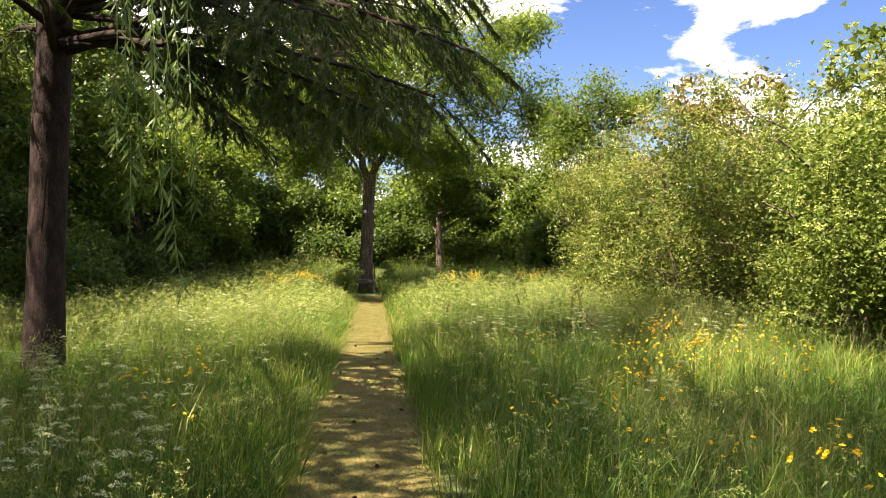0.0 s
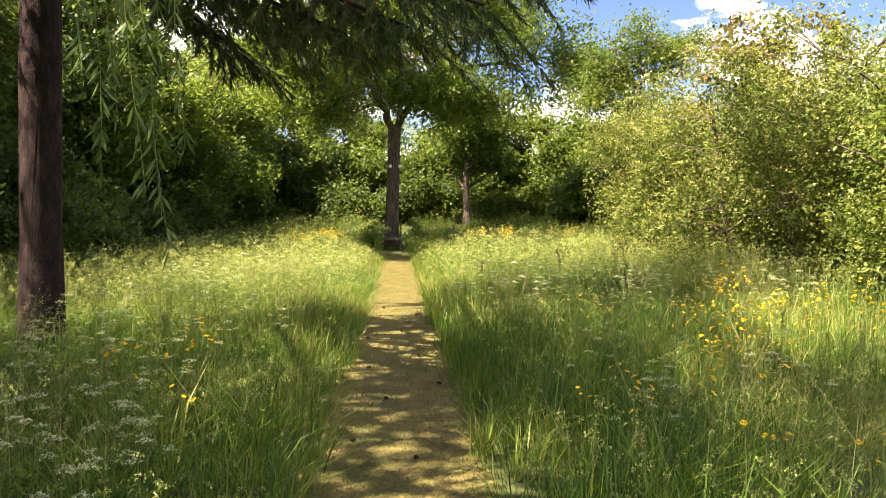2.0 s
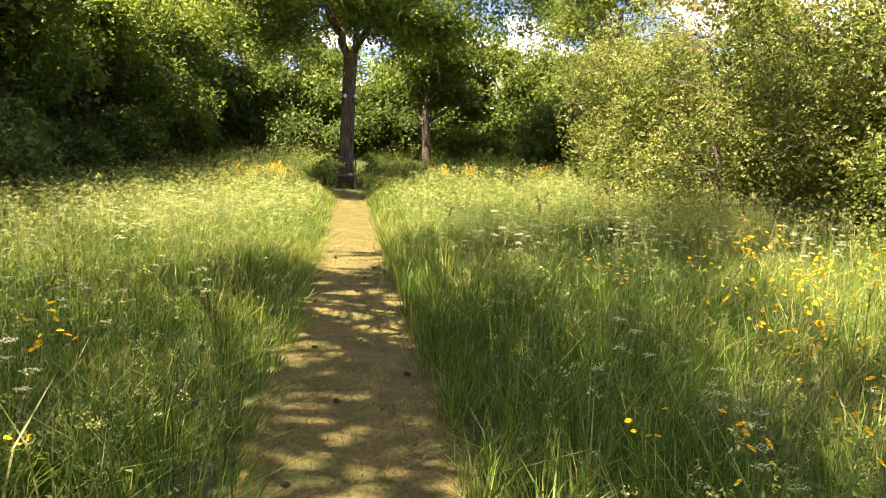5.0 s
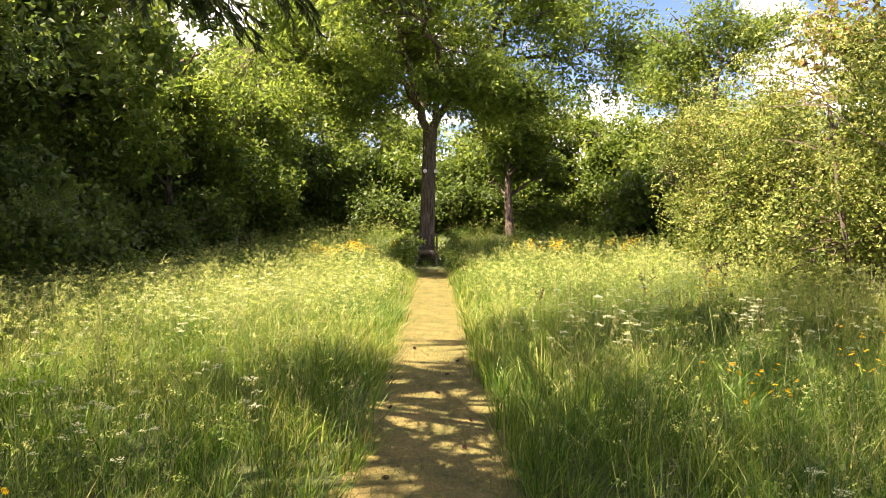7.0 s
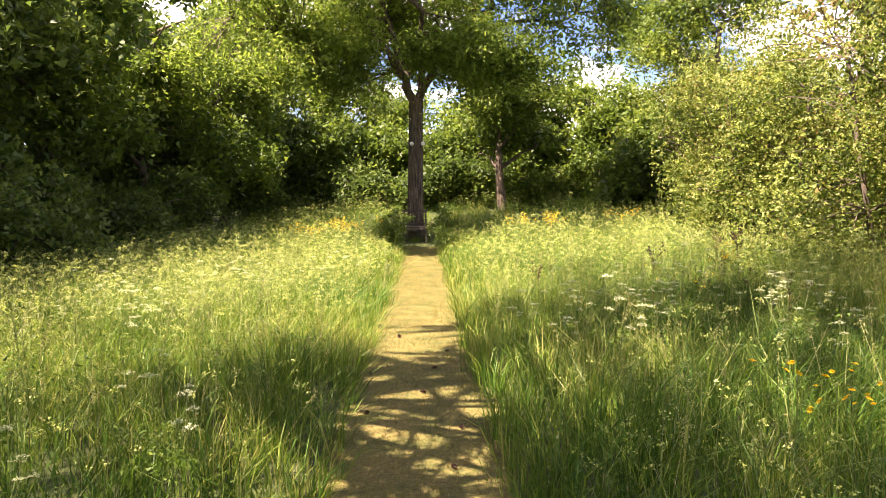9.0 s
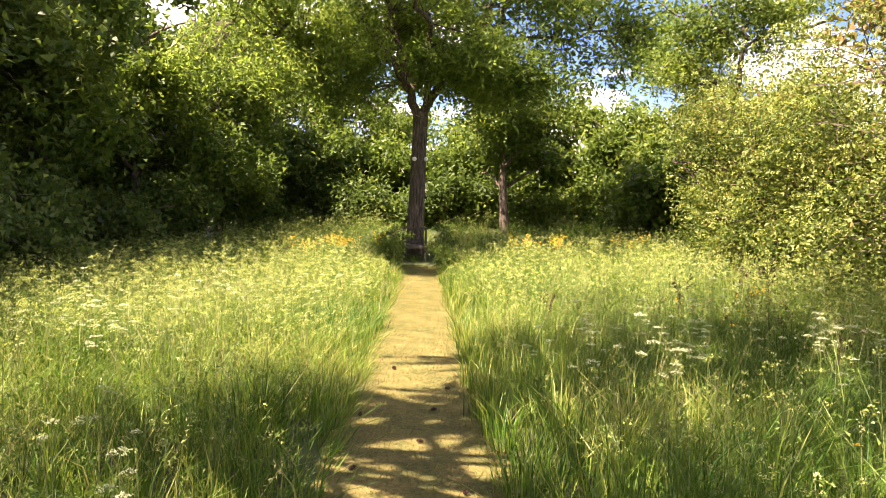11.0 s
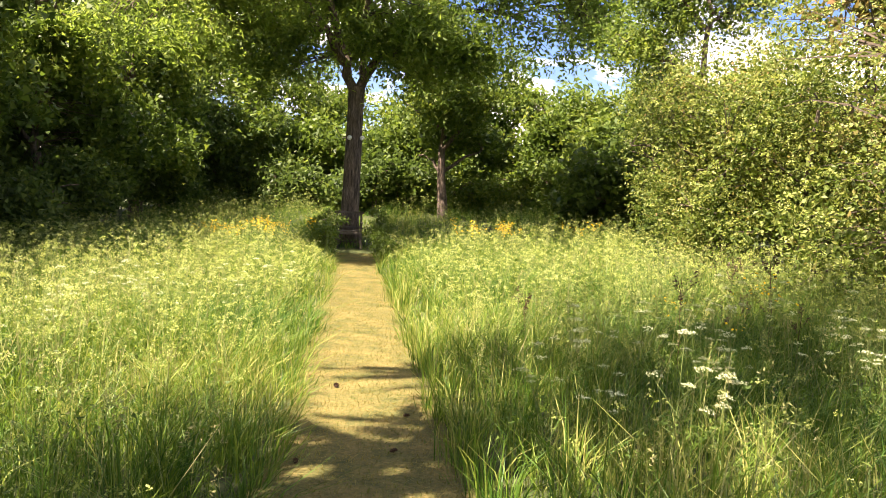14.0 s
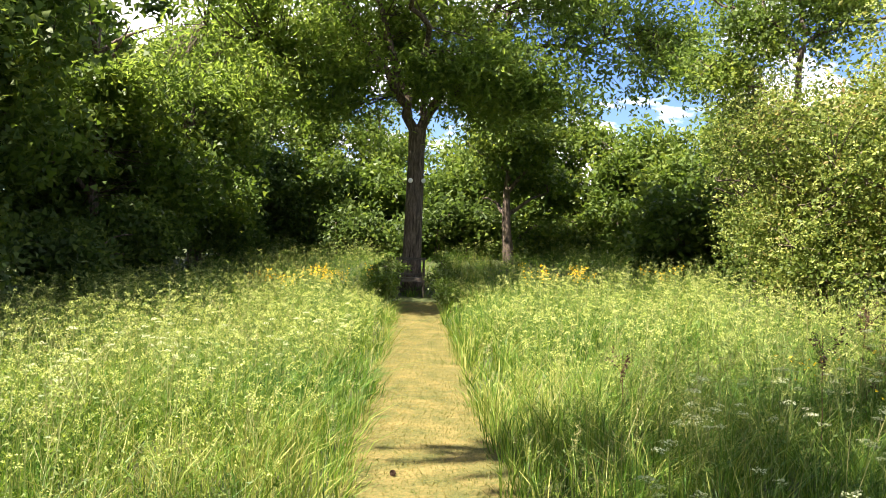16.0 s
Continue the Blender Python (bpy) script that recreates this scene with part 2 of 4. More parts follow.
def bend(a, b, k=6, sag=0.0, wander=0.06):
    """A line of points from a to b that wanders a little and sags or rises."""
    a, b = np.asarray(a, float), np.asarray(b, float)
    t = np.linspace(0, 1, k)[:, None]
    p = a + (b - a) * t
    size = np.linalg.norm(b - a)
    w = np.cumsum(rng.standard_normal((k, 3)) * wander * size / k, 0)
    w -= w[0]
    p = p + w * (1 - t) * 2 * t ** 0.5
    p[:, 2] += sag * 4 * (t * (1 - t))[:, 0]
    return p


# ---- lie of the land: level by the near path, rising behind the big tree, a slight cross fall ----
def land(x, y):
    x, y = np.asarray(x, float), np.asarray(y, float)
    rise = 0.0025 * np.clip(y - 18.0, 0, 22) ** 2
    cross = 0.03 * np.clip(np.abs(x) - 0.8, 0, 8) * np.sign(x)
    return rise + cross


PATH_HALF, PATH_END = 0.5, 27.3


def path_edge(y, side):
    """Half width of the mown strip, ragged."""
    y = np.asarray(y, float)
    return PATH_HALF + 0.03 * np.sin(y * 1.7 + side) + 0.025 * np.sin(y * 4.3 + 2.1 * side) + 0.015 * np.sin(y * 11.0 + side)


def build_ground():
    g = Geo()
    xs = np.concatenate([[-400, -150, -60, -30], np.arange(-16, 16.1, 0.5), [30, 60, 150, 400]])
    ys = np.concatenate([[-400, -150, -60, -20], np.arange(-8, 46.1, 0.5), [60, 90, 180, 400]])
    X, Y = np.meshgrid(xs, ys)
    Z = land(X, Y) + 0.012 * np.sin(X * 3.1 + 1) * np.sin(Y * 2.7) * (np.abs(X) > 0.9)
    v = np.stack([X, Y, Z], -1).reshape(-1, 3)
    w = len(xs)
    i = (np.arange(len(ys) - 1)[:, None] * w + np.arange(w - 1)[None]).ravel()
    g.add(v, np.stack([i, i + 1, i + w + 1, i + w], 1))
    tagged(part("ground", g, M_SOIL, smooth=True), "dark earth and thatch under a tall grass meadow", "ground", kind="structure")
    g = Geo()
    ys = np.arange(-6, PATH_END + 0.01, 0.1)
    cols = np.linspace(-1, 1, 9)
    half = np.where(cols[None] < 0, path_edge(ys, 1)[:, None], path_edge(ys, 2)[:, None])
    X = cols[None] * (half + 0.06)
    Y = np.repeat(ys[:, None], 9, 1)
    Z = land(X, Y) + 0.006 + 0.006 * rng.random(X.shape)
    w = 9
    i = (np.arange(len(ys) - 1)[:, None] * w + np.arange(w - 1)[None]).ravel()
    g.add(np.stack([X, Y, Z], -1).reshape(-1, 3), np.stack([i, i + 1, i + w + 1, i + w], 1))
    tagged(part("path", g, M_PATH, smooth=True), "narrow mown path of dry straw-coloured cut grass", "path", kind="structure")


build_ground()


# ---- trees ----
def root(name, x, y, label, category, group="", z=None):
    e = new(name)
    e.empty_display_size = 0.2
    e.location = (x, y, float(land(x, y)) if z is None else z)
    return tagged(e, label, category, group)


def blob(n, centre, radii, shell=0.45, low=-1.0):
    """Places inside a lumpy ellipsoid, mostly towards its skin."""
    d = unit(rng.standard_normal((n * 2, 3)))
    d = d[d[:, 2] > low][:n]
    r = rng.uniform(shell ** 3, 1, len(d)) ** (1 / 3)
    k = rng.uniform(0, 6, 3)
    lump = 1 + 0.13 * np.sin(3.1 * d[:, 0] + k[0]) + 0.12 * np.sin(4.3 * d[:, 1] + k[1] + 2 * d[:, 2]) + 0.1 * np.sin(5.7 * d[:, 2] + k[2] + 3 * d[:, 0])
    return np.asarray(centre) + d * (r * lump)[:, None] * np.asarray(radii)


def billows(n, centre, radii, box=1.0, low=-1.0, sub=0.33, each=14):
    """Clump places gathered on a number of smaller rounded masses, so that a crown has bulges and gaps."""
    m = max(4, n // each)
    d = unit(rng.standard_normal((m * 3, 3)))
    d = d[d[:, 2] > low][:m]
    d = np.sign(d) * np.abs(d) ** box
    r = rng.uniform(0.12, 0.85, len(d))[:, None]
    mid = d * r * np.asarray(radii)
    size = rng.uniform(0.75, 1.3, len(d)) * sub * min(radii[0], radii[1])
    k = np.repeat(np.arange(len(d)), each)
    s = unit(rng.standard_normal((len(k), 3)) + [0, 0, 0.25])
    return np.asarray(centre) + mid[k] + s * (size[k] * rng.uniform(0.6, 1.05, len(k)))[:, None]


def crown(geo, twigs, clusters, per, spread, length, aspect, nodes_at=None, up=0.7, droop=0.4, mat=0, flat=0.7, twig_every=1, simple=True):
    """Leaves in clumps round the given places, with a twig from the nearest limb to each clump."""
    n = len(clusters)
    cid = np.repeat(np.arange(n), per)
    off = rng.standard_normal((n * per, 3)) * spread * [1, 1, flat]
    scale = rng.uniform(0.6, 1.35, n)[cid][:, None]
    leaves(geo, clusters[cid] + off * scale, length, aspect, up, droop, mat, simple=simple)
    if nodes_at is not None:
        nodes_at = np.asarray(nodes_at)
        for c in clusters[::twig_every]:
            d = np.linalg.norm(nodes_at - c, axis=1) + 0.6 * np.maximum(nodes_at[:, 2] - c[2], 0)
            a = nodes_at[np.argmin(d)]
            size = np.linalg.norm(c - a)
            if size < 4.5:
                tube(twigs, bend(a, c, 4, 0.05 * size, 0.25), np.linspace(0.008 + 0.006 * size, 0.003, 4), 3)


def big_walnut():
    bx, by = -0.16, 29.55
    e = root("walnut_tree", bx, by, "large walnut tree with furrowed brown trunk and wide leafy crown", "tree")
    g = Geo()
    p = np.array([[0.0, 0, -0.2], [0, 0, 0.15], [0.0, 0, 0.6], [0.01, 0, 1.5], [0.03, 0, 2.6], [0.05, 0.0, 3.4], [0.07, 0, 4.15]])
    tube(g, p, [0.33, 0.28, 0.25, 0.225, 0.215, 0.205, 0.22], 18, lumps=0.035)
    part("trunk", g, M_BARK, e, "furrowed grey-brown walnut bark", smooth=True)
    limbs = [
        [(0.1, 0, 4.0), (0.55, -0.1, 5.0), (1.35, -0.2, 6.0), (1.9, -0.3, 6.9), (2.6, -0.4, 8.4), (3.0, -0.5, 10.2)],
        [(0.05, 0, 4.0), (-0.35, -0.2, 4.9), (-0.8, -0.4, 5.55), (-1.9, -0.7, 5.65), (-3.4, -0.9, 5.9), (-5.0, -1.1, 6.3)],
        [(0.0, 0.05, 4.1), (-0.4, 0.4, 5.6), (-1.0, 0.8, 7.4), (-1.6, 1.0, 9.4), (-2.0, 1.2, 11.2)],
        [(1.0, -0.15, 5.6), (2.0, 0.4, 6.1), (3.2, 0.7, 6.5), (4.6, 0.8, 6.6), (5.8, 0.8, 6.9)],
        [(0.1, 0.1, 4.1), (0.4, 1.2, 5.6), (0.8, 2.6, 7.0), (1.0, 4.2, 8.2)],
        [(0.1, -0.1, 5.2), (0.3, -1.4, 6.2), (-0.3, -2.6, 6.9), (-0.6, -4.4, 7.6)],
        [(-0.8, -0.4, 5.5), (-1.9, -0.6, 7.2), (-3.0, -0.7, 8.9), (-3.8, -0.8, 10.2)],
        [(2.0, 0.3, 6.1), (2.5, 0.5, 7.3), (3.6, 0.6, 8.8), (4.4, 0.6, 9.9)],
    ]
    nodes_at = []
    for k, l in enumerate(limbs):
        l = np.array(l)
        t = np.linspace(0, len(l) - 1, 14)
        q = np.stack([np.interp(t, np.arange(len(l)), l[:, c]) for c in range(3)], 1)
        q[1:-1] += rng.standard_normal((12, 3)) * 0.05
        g = Geo()
        tube(g, q, np.linspace(0.135 if k < 3 else 0.095, 0.022, 14), 9, lumps=0.05)
        part("limb", g, M_BARK, e, smooth=True)
        nodes_at += list(q[3:])
    cl = np.concatenate([
        billows(430, (0.2, 0, 8.6), (7.4, 6.8, 4.8), 0.9, -0.7, 0.18, 10),
        billows(70, (-2.8, -5.0, 6.6), (2.4, 1.6, 1.4), 1.0, -1, 0.4, 10),
        billows(110, (0.2, 1.2, 7.2), (4.2, 3.2, 2.6), 1.0, -0.8, 0.25, 10),
        billows(110, (-3.9, -0.8, 6.3), (3.2, 2.8, 1.9), 1.0, -1, 0.3, 11),
        billows(110, (4.2, 0.2, 7.0), (3.0, 2.8, 2.0), 1.0, -1, 0.3, 11),
        billows(36, (1.7, -0.8, 5.0), (1.5, 1.3, 0.9), 1.0, -1, 0.4, 9),
        billows(45, (-2.0, -1.2, 5.6), (2.0, 1.2, 0.9), 1.0, -1, 0.4, 9),
        billows(45, (0.2, 2.2, 5.8), (1.8, 1.0, 1.2), 1.0, -1, 0.4, 9),
        billows(27, (6.2, 0.0, 6.2), (1.0, 1.4, 1.1), 1.0, -1, 0.4, 9),
        billows(36, (-5.9, -0.5, 5.4), (1.3, 1.4, 1.5), 1.0, -1, 0.4, 9),
        billows(70, (2.2, -1.9, 5.3), (2.3, 1.3, 0.95), 1.0, -1, 0.4, 9),
        billows(90, (-0.6, -3.0, 7.6), (3.4, 1.6, 1.6), 1.0, -1, 0.3, 9),
        billows(60, (-1.0, 1.6, 6.6), (2.4, 1.2, 1.4), 1.0, -1, 0.4, 9),
        billows(27, (5.4, -0.6, 5.9), (1.7, 2.0, 1.2), 1.0, -1, 0.35, 9),
        billows(72, (5.4, -0.5, 8.7), (1.9, 2.4, 2.5), 1.0, -1, 0.35, 9),
        billows(80, (-2.6, -1.0, 4.9), (2.5, 1.7, 0.9), 1.0, -1, 0.35, 9),
        billows(80, (2.9, -1.0, 5.0), (2.3, 1.7, 0.9), 1.0, -1, 0.35, 9),
        billows(54, (0.7, -1.1, 5.5), (1.7, 0.6, 0.85), 1.0, -1, 0.4, 9),
        billows(40, (-3.6, -2.2, 4.9), (2.0, 1.4, 0.8), 1.0, -1, 0.4, 8),
        billows(54, (3.0, -2.0, 8.6), (3.2, 2.4, 2.0), 1.0, -1, 0.3, 9)])
    cl = cl[cl[:, 2] > 3.75]
    lv, tw = Geo(), Geo()
    crown(lv, tw, cl, 56, 0.32, 0.165, 0.42, nodes_at, simple=False)
    part("crown", lv, M_WALNUT, e, "mid-green walnut leaves lit from above")
    tagged(part("twig_mass", tw, M_TWIG, e), kind="stuff")


def leafy_tree(name, x, y, height, radius, base, mat, label, group="", clumps=150, per=110, leaf=0.15, lean=(0, 0), trunk=0.16, bark=None, stems=1, spread=0.3, category="tree", low=-1.0, aspect=0.5, box=0.75, each=14, crook=0.12, limbs=0, sub=0.33, simple=True):
    """A broadleaf tree or tall shrub: tapered stems with limbs, twigs and a crown of leaf clumps."""
    e = root(name, x, y, label, category, group)
    nodes_at = []
    mid = (base + height) / 2
    for s in range(stems):
        g = Geo()
        a = rng.uniform(0, 6.28)
        out = 0.0 if stems == 1 else radius * 0.35
        foot = np.array([out * 0.35 * math.cos(a), out * 0.35 * math.sin(a), -0.15])
        top = np.array([lean[0] + out * math.cos(a), lean[1] + out * math.sin(a), height * (0.86 if stems == 1 else 0.66)])
        q = bend(foot, top, 9, 0, crook)
        tube(g, q, np.linspace(trunk, 0.03, 9), 8, lumps=0.05)
        part("trunk" if stems == 1 else "stem", g, bark or M_BARK, e, smooth=True)
        nodes_at += list(q[3:])
        for k in range(limbs or (7 if stems == 1 else 2)):
            g = Geo()
            i = rng.integers(3, 8)
            a2 = rng.uniform(0, 6.28)
            end = q[i] + np.array([math.cos(a2), math.sin(a2), rng.uniform(0.2, 0.9)]) * radius * 0.6
            b = bend(q[i], end, 6, 0.1, 0.2)
            tube(g, b, np.linspace(trunk * 0.45, 0.015, 6), 5)
            nodes_at += list(b[1:])
            part("limb", g, bark or M_BARK, e, smooth=True)
    cl = billows(clumps, (lean[0] * 0.6, lean[1] * 0.6, mid), (radius, radius, (height - base) / 2), box, low, each=each, sub=sub)
    cl = cl[cl[:, 2] > 0.1]
    lv, tw = Geo(), Geo()
    crown(lv, tw, cl, per, spread, leaf, aspect, nodes_at, twig_every=2, simple=simple)
    part("crown", lv, mat, e)
    tagged(part("twig_mass", tw, M_TWIG, e), kind="stuff")
    return e, cl


def umbel_heads(geo, at, size, florets=10, mat=0, tilt=0.25, grain=0.14):
    """Flat-topped flower heads: a shallow dome of small floret clusters."""
    n = len(at)
    if not n:
        return
    size = np.broadcast_to(np.asarray(size, float), (n,))
    ang = rng.uniform(0, 6.283, (n, florets))
    rad = np.sqrt(rng.uniform(0.02, 1, (n, florets))) * size[:, None]
    c = np.stack([rad * np.cos(ang), rad * np.sin(ang), 0.25 * (size[:, None] - rad ** 2 / size[:, None]) + rng.uniform(-0.4, 0.4, (n, florets)) * size[:, None]], -1)
    tx, ty = rng.standard_normal((2, n, 1)) * tilt
    c[..., 2] += c[..., 0] * tx + c[..., 1] * ty
    c = (c + np.asarray(at)[:, None]).reshape(-1, 3)
    fs = np.repeat(np.maximum(size * grain, 0.0036) * np.where(np.asarray(at)[:, 1] > 17, 1.5, 1.0), florets)[:, None] * rng.uniform(0.7, 1.3, (n * florets, 1))
    nor = unit(rng.standard_normal((len(c), 3)) * 0.8 + [0, 0, 0.9])
    d = unit(np.cross(nor, rng.standard_normal((len(c), 3))))
    s = np.cross(nor, d)
    v = np.stack([c - d * fs * 0.6 + s * fs, c + d * fs * 1.2 - nor * fs * 0.3, c - d * fs * 0.6 - s * fs], 1)
    geo.add(v.reshape(-1, 3), np.arange(len(c) * 3).reshape(-1, 3), mat)


def flower_clumps(ob, cl, per, size):
    """Cream flower heads standing on the outside of a shrub."""
    g = Geo()
    at = np.repeat(cl, per, 0) + rng.standard_normal((len(cl) * per, 3)) * 0.24 + [-0.05, -0.05, 0.2]
    umbel_heads(g, at, rng.uniform(0.5, 1.2, len(at)) * size, 12, grain=0.24)
    tagged(part("blossom", g, M_CREAM, ob, "flat cream flower heads"), kind="stuff")


def conifer():
    """The pine by the path, with long boughs that hang over it."""
    bx, by = -3.74, 9.9
    e = root("pine_tree", bx, by, "tall pine with reddish-brown scaly trunk and drooping dark boughs", "tree")
    g = Geo()
    z = np.array([-0.2, 0.1, 0.5, 1.5, 3.0, 5.0, 9.0, 14.0, 18.5])
    tube(g, np.stack([0.004 * np.abs(z) ** 1.5, 0 * z, z], 1), [0.29, 0.25, 0.225, 0.208, 0.2, 0.185, 0.15, 0.1, 0.03], 18, lumps=0.04)
    part("trunk", g, M_PINE_BARK, e, "reddish-brown scaly pine bark", smooth=True)
    nd = Geo()
    boughs = []
    for k in range(64):
        h = 3.9 + 14.0 * (k / 64) ** 1.1
        a = k * 2.4 + rng.uniform(-0.3, 0.3)
        size = (4.6 - 0.16 * (h - 3.9)) * rng.uniform(0.8, 1.1)
        if math.sin(a) > 0.2:
            size *= 0.35 if h < 8.5 else 0.8
        elif math.cos(a) < -0.3:
            size *= 0.4
        boughs.append((h, a, size))
    boughs += [(3.9 + 0.16 * k, -1.35 + 0.13 * ((k * 7) % 11), 4.4 + 1.1 * ((k * 5) % 7) / 7) for k in range(11)]
    # boughs that hang over the path: where their tips are
    for tx, ty, tz in [(0.75, 6.0, 3.15), (0.45, 5.7, 2.75), (0.05, 6.1, 2.7), (-0.35, 6.3, 2.7), (-0.2, 5.5, 3.2), (-1.3, 8.4, 2.9), (-0.9, 8.9, 3.1), (-0.7, 5.9, 3.2)]:
        reach = math.hypot(tx - bx, ty - by)
        h = tz + 1.3
        boughs.append((h, math.atan2(ty - by, tx - bx), reach, 1.3 + 0.15 * reach - 0.05 * reach ** 1.6))
    for nb, (h, a, size, *fall) in enumerate(boughs):
        heavy = nb >= 64
        g = Geo()
        way = np.array([math.cos(a), math.sin(a), 0.0])
        b = bend((0.05, 0, h), way * size + np.array([0, 0, h + 0.15 * size - 0.05 * size ** 1.6 - sum(fall)]), 9, 0.25, 0.08)
        tube(g, b, np.linspace(0.05, 0.01, 9), 5)
        part("bough", g, M_PINE_BARK, e, smooth=True)
        side = np.array([-way[1], way[0], 0])
        for j in range(60 if heavy else 15 if h < 9 else 38):
            t = rng.uniform(0.3, 1.0) ** (0.6 if heavy else 1.0)
            i = t * 8
            o = np.array([np.interp(i, np.arange(9), b[:, c]) for c in range(3)])
            tw = rng.uniform(0.35, 1.0) * (1.15 - 0.5 * t)
            end = o + side * rng.choice([-1, 1]) * tw * rng.uniform(0.3, 0.8) + way * tw * 0.5 - np.array([0, 0, rng.uniform(0.15, 0.75 if heavy else 0.6) * tw])
            n = int((150 if heavy else 46) * tw) + 14
            u = rng.uniform(0.05, 1, n)[:, None]
            at = o + (end - o) * u + np.array([0, 0, -0.1]) * u ** 2
            d = unit((end - o) * 0.9 + rng.standard_normal((n, 3)) * 0.5 * np.linalg.norm(end - o) + [0, 0, -0.35 if heavy else -0.12])
            # sprays above 6.2 m, out of view, are widened to cast denser shade
            s = unit(np.cross(d, rng.standard_normal((n, 3)))) * (0.007 if heavy else 0.026 if h > 6.2 else 0.012)
            size_n = rng.uniform(0.05, 0.11, n)[:, None] if heavy else rng.uniform(0.1, 0.19, n)[:, None]
            v = np.stack([at - s, at + s, at + d * size_n], 1)
            nd.add(v.reshape(-1, 3), np.arange(n * 3).reshape(-1, 3))
    part("needles", nd, M_NEEDLE, e, "dark green drooping needle sprays")


def willow():
    """A weeping willow beside the path; only its hanging shoots come into view."""
    bx, by = -7.4, 6.4
    e = root("willow_tree", bx, by, "weeping willow with long hanging pale green shoots", "tree")
    g = Geo()
    tube(g, bend((0, 0, -0.2), (0.8, 0.2, 5.0), 8, 0, 0.06), np.linspace(0.34, 0.2, 8), 12, lumps=0.05)
    part("trunk", g, M_BARK, e, smooth=True)
    ends = [(6.0, -1.5, 4.7), (5.2, -1.0, 5.6), (4.0, 0.6, 7.5), (2.5, -2.6, 8.0), (-2.0, 2.0, 8.5), (3.2, 3.8, 7.6), (-2.4, -2.2, 8.0), (5.6, 1.6, 6.6)]
    nodes_at = []
    for q in ends:
        g = Geo()
        b = bend((0.8, 0.2, 4.9), q, 9, 0.9, 0.1)
        tube(g, b, np.linspace(0.13, 0.02, 9), 7)
        part("limb", g, M_BARK, e, smooth=True)
        nodes_at += list(b[3:])
    # hanging shoots in view: place and lowest point
    shoots = [(-2.34, 8.25, 5.4, 2.05), (-2.28, 8.3, 5.3, 2.5), (-2.42, 8.1, 5.5, 2.8), (-1.80, 8.3, 5.4, 1.5), (-1.88, 8.35, 5.2, 1.95),
              (-1.74, 8.25, 5.3, 2.3), (-1.95, 8.2, 5.3, 2.9), (-2.05, 8.4, 5.4, 3.3), (-2.55, 8.2, 5.4, 3.3), (-1.62, 8.4, 5.2, 3.0), (-2.15, 8.1, 5.3, 3.4),
              (-1.45, 8.6, 5.3, 3.5), (-2.7, 8.5, 5.4, 3.6)]
    shoots = [(x * 0.6, 0.6 * y + rng.normal(0, 0.12), 4.6, 1.54 + (lo - 1.54) * 0.6) for x, y, hi, lo in shoots[:8]]
    for k in range(60):
        o = nodes_at[rng.integers(len(nodes_at))]
        x, y = bx + o[0] + rng.uniform(-0.8, 0.8), by + o[1] + rng.uniform(-0.8, 0.8)
        if x > -3.2 and y > 4:
            continue
        shoots.append((x, y, o[2], o[2] - rng.uniform(1.5, 3.5)))
    for sx, sy, hi, lo in shoots:
        g, lv = Geo(), Geo()
        b = bend((sx - bx - 0.15, sy - by - 0.1, hi), (sx - bx, sy - by, lo), 12, 0, 0.12)
        tube(g, b, np.linspace(0.006, 0.002, 12), 3)
        n = int((hi - lo) * 46)
        t = np.sort(rng.uniform(0.05, 1, n)) * 11
        o = np.stack([np.interp(t, np.arange(12), b[:, c]) for c in range(3)], 1)
        a = rng.uniform(0, 6.28, n)
        d = unit(np.stack([np.cos(a) * 0.55, np.sin(a) * 0.55, -rng.uniform(0.5, 1.1, n)], 1))
        s = unit(np.cross(d, rng.standard_normal((n, 3))))
        L = rng.uniform(0.08, 0.14, n)[:, None]
        v = np.stack([o, o + d * L * 0.45 + s * 0.008, o + d * L, o + d * L * 0.45 - s * 0.008], 1)
        q = np.arange(n)[:, None] * 4
        lv.add(v.reshape(-1, 3), np.concatenate([q + [0, 1, 2], q + [0, 2, 3]]))
        st = part("shoot", g, M_STALK, e)
        part("shoot_leaves", lv, M_WILLOW, st)
    lv, tw = Geo(), Geo()
    cl = blob(125, (0.0, -0.6, 8.4), (2.9, 2.8, 2.4), 0.2)
    crown(lv, tw, cl, 80, 0.5, 0.17, 0.24, nodes_at, droop=1.2)
    part("crown", lv, M_WILLOW, e)


big_walnut()
conifer()
willow()

# trunk and crown behind the walnut
leafy_tree("field_maple", 3.1, 36.5, 6.3, 2.5, 2.3, M_HEDGE, "smaller field tree with dark trunk against the back hedge", clumps=150, per=100, leaf=0.16, aspect=0.65, trunk=0.2, each=11)

# dark wood along the left edge: edge trees, tall trees behind, low growth at their feet
WOOD = [(-9.9, 12.8, 8.4, 2.6), (-9.3, 17.0, 10.5, 2.9), (-9.2, 21.2, 11.0, 3.0), (-8.8, 25.6, 10.0, 2.8), (-8.2, 30.0, 8.0, 2.8), (-7.0, 34.6, 7.0, 2.7), (-9.8, 8.6, 8.0, 2.5), (-7.0, 38.6, 8.0, 2.6)]
TALL = [(-13.0, 11.0, 13.0, 3.8), (-13.4, 17.0, 14.0, 4.0), (-13.4, 23.0, 14.0, 4.0), (-12.6, 29.0, 13.0, 4.0), (-11.4, 35.0, 12.0, 3.8), (-10.0, 42.0, 11.0, 3.6)]
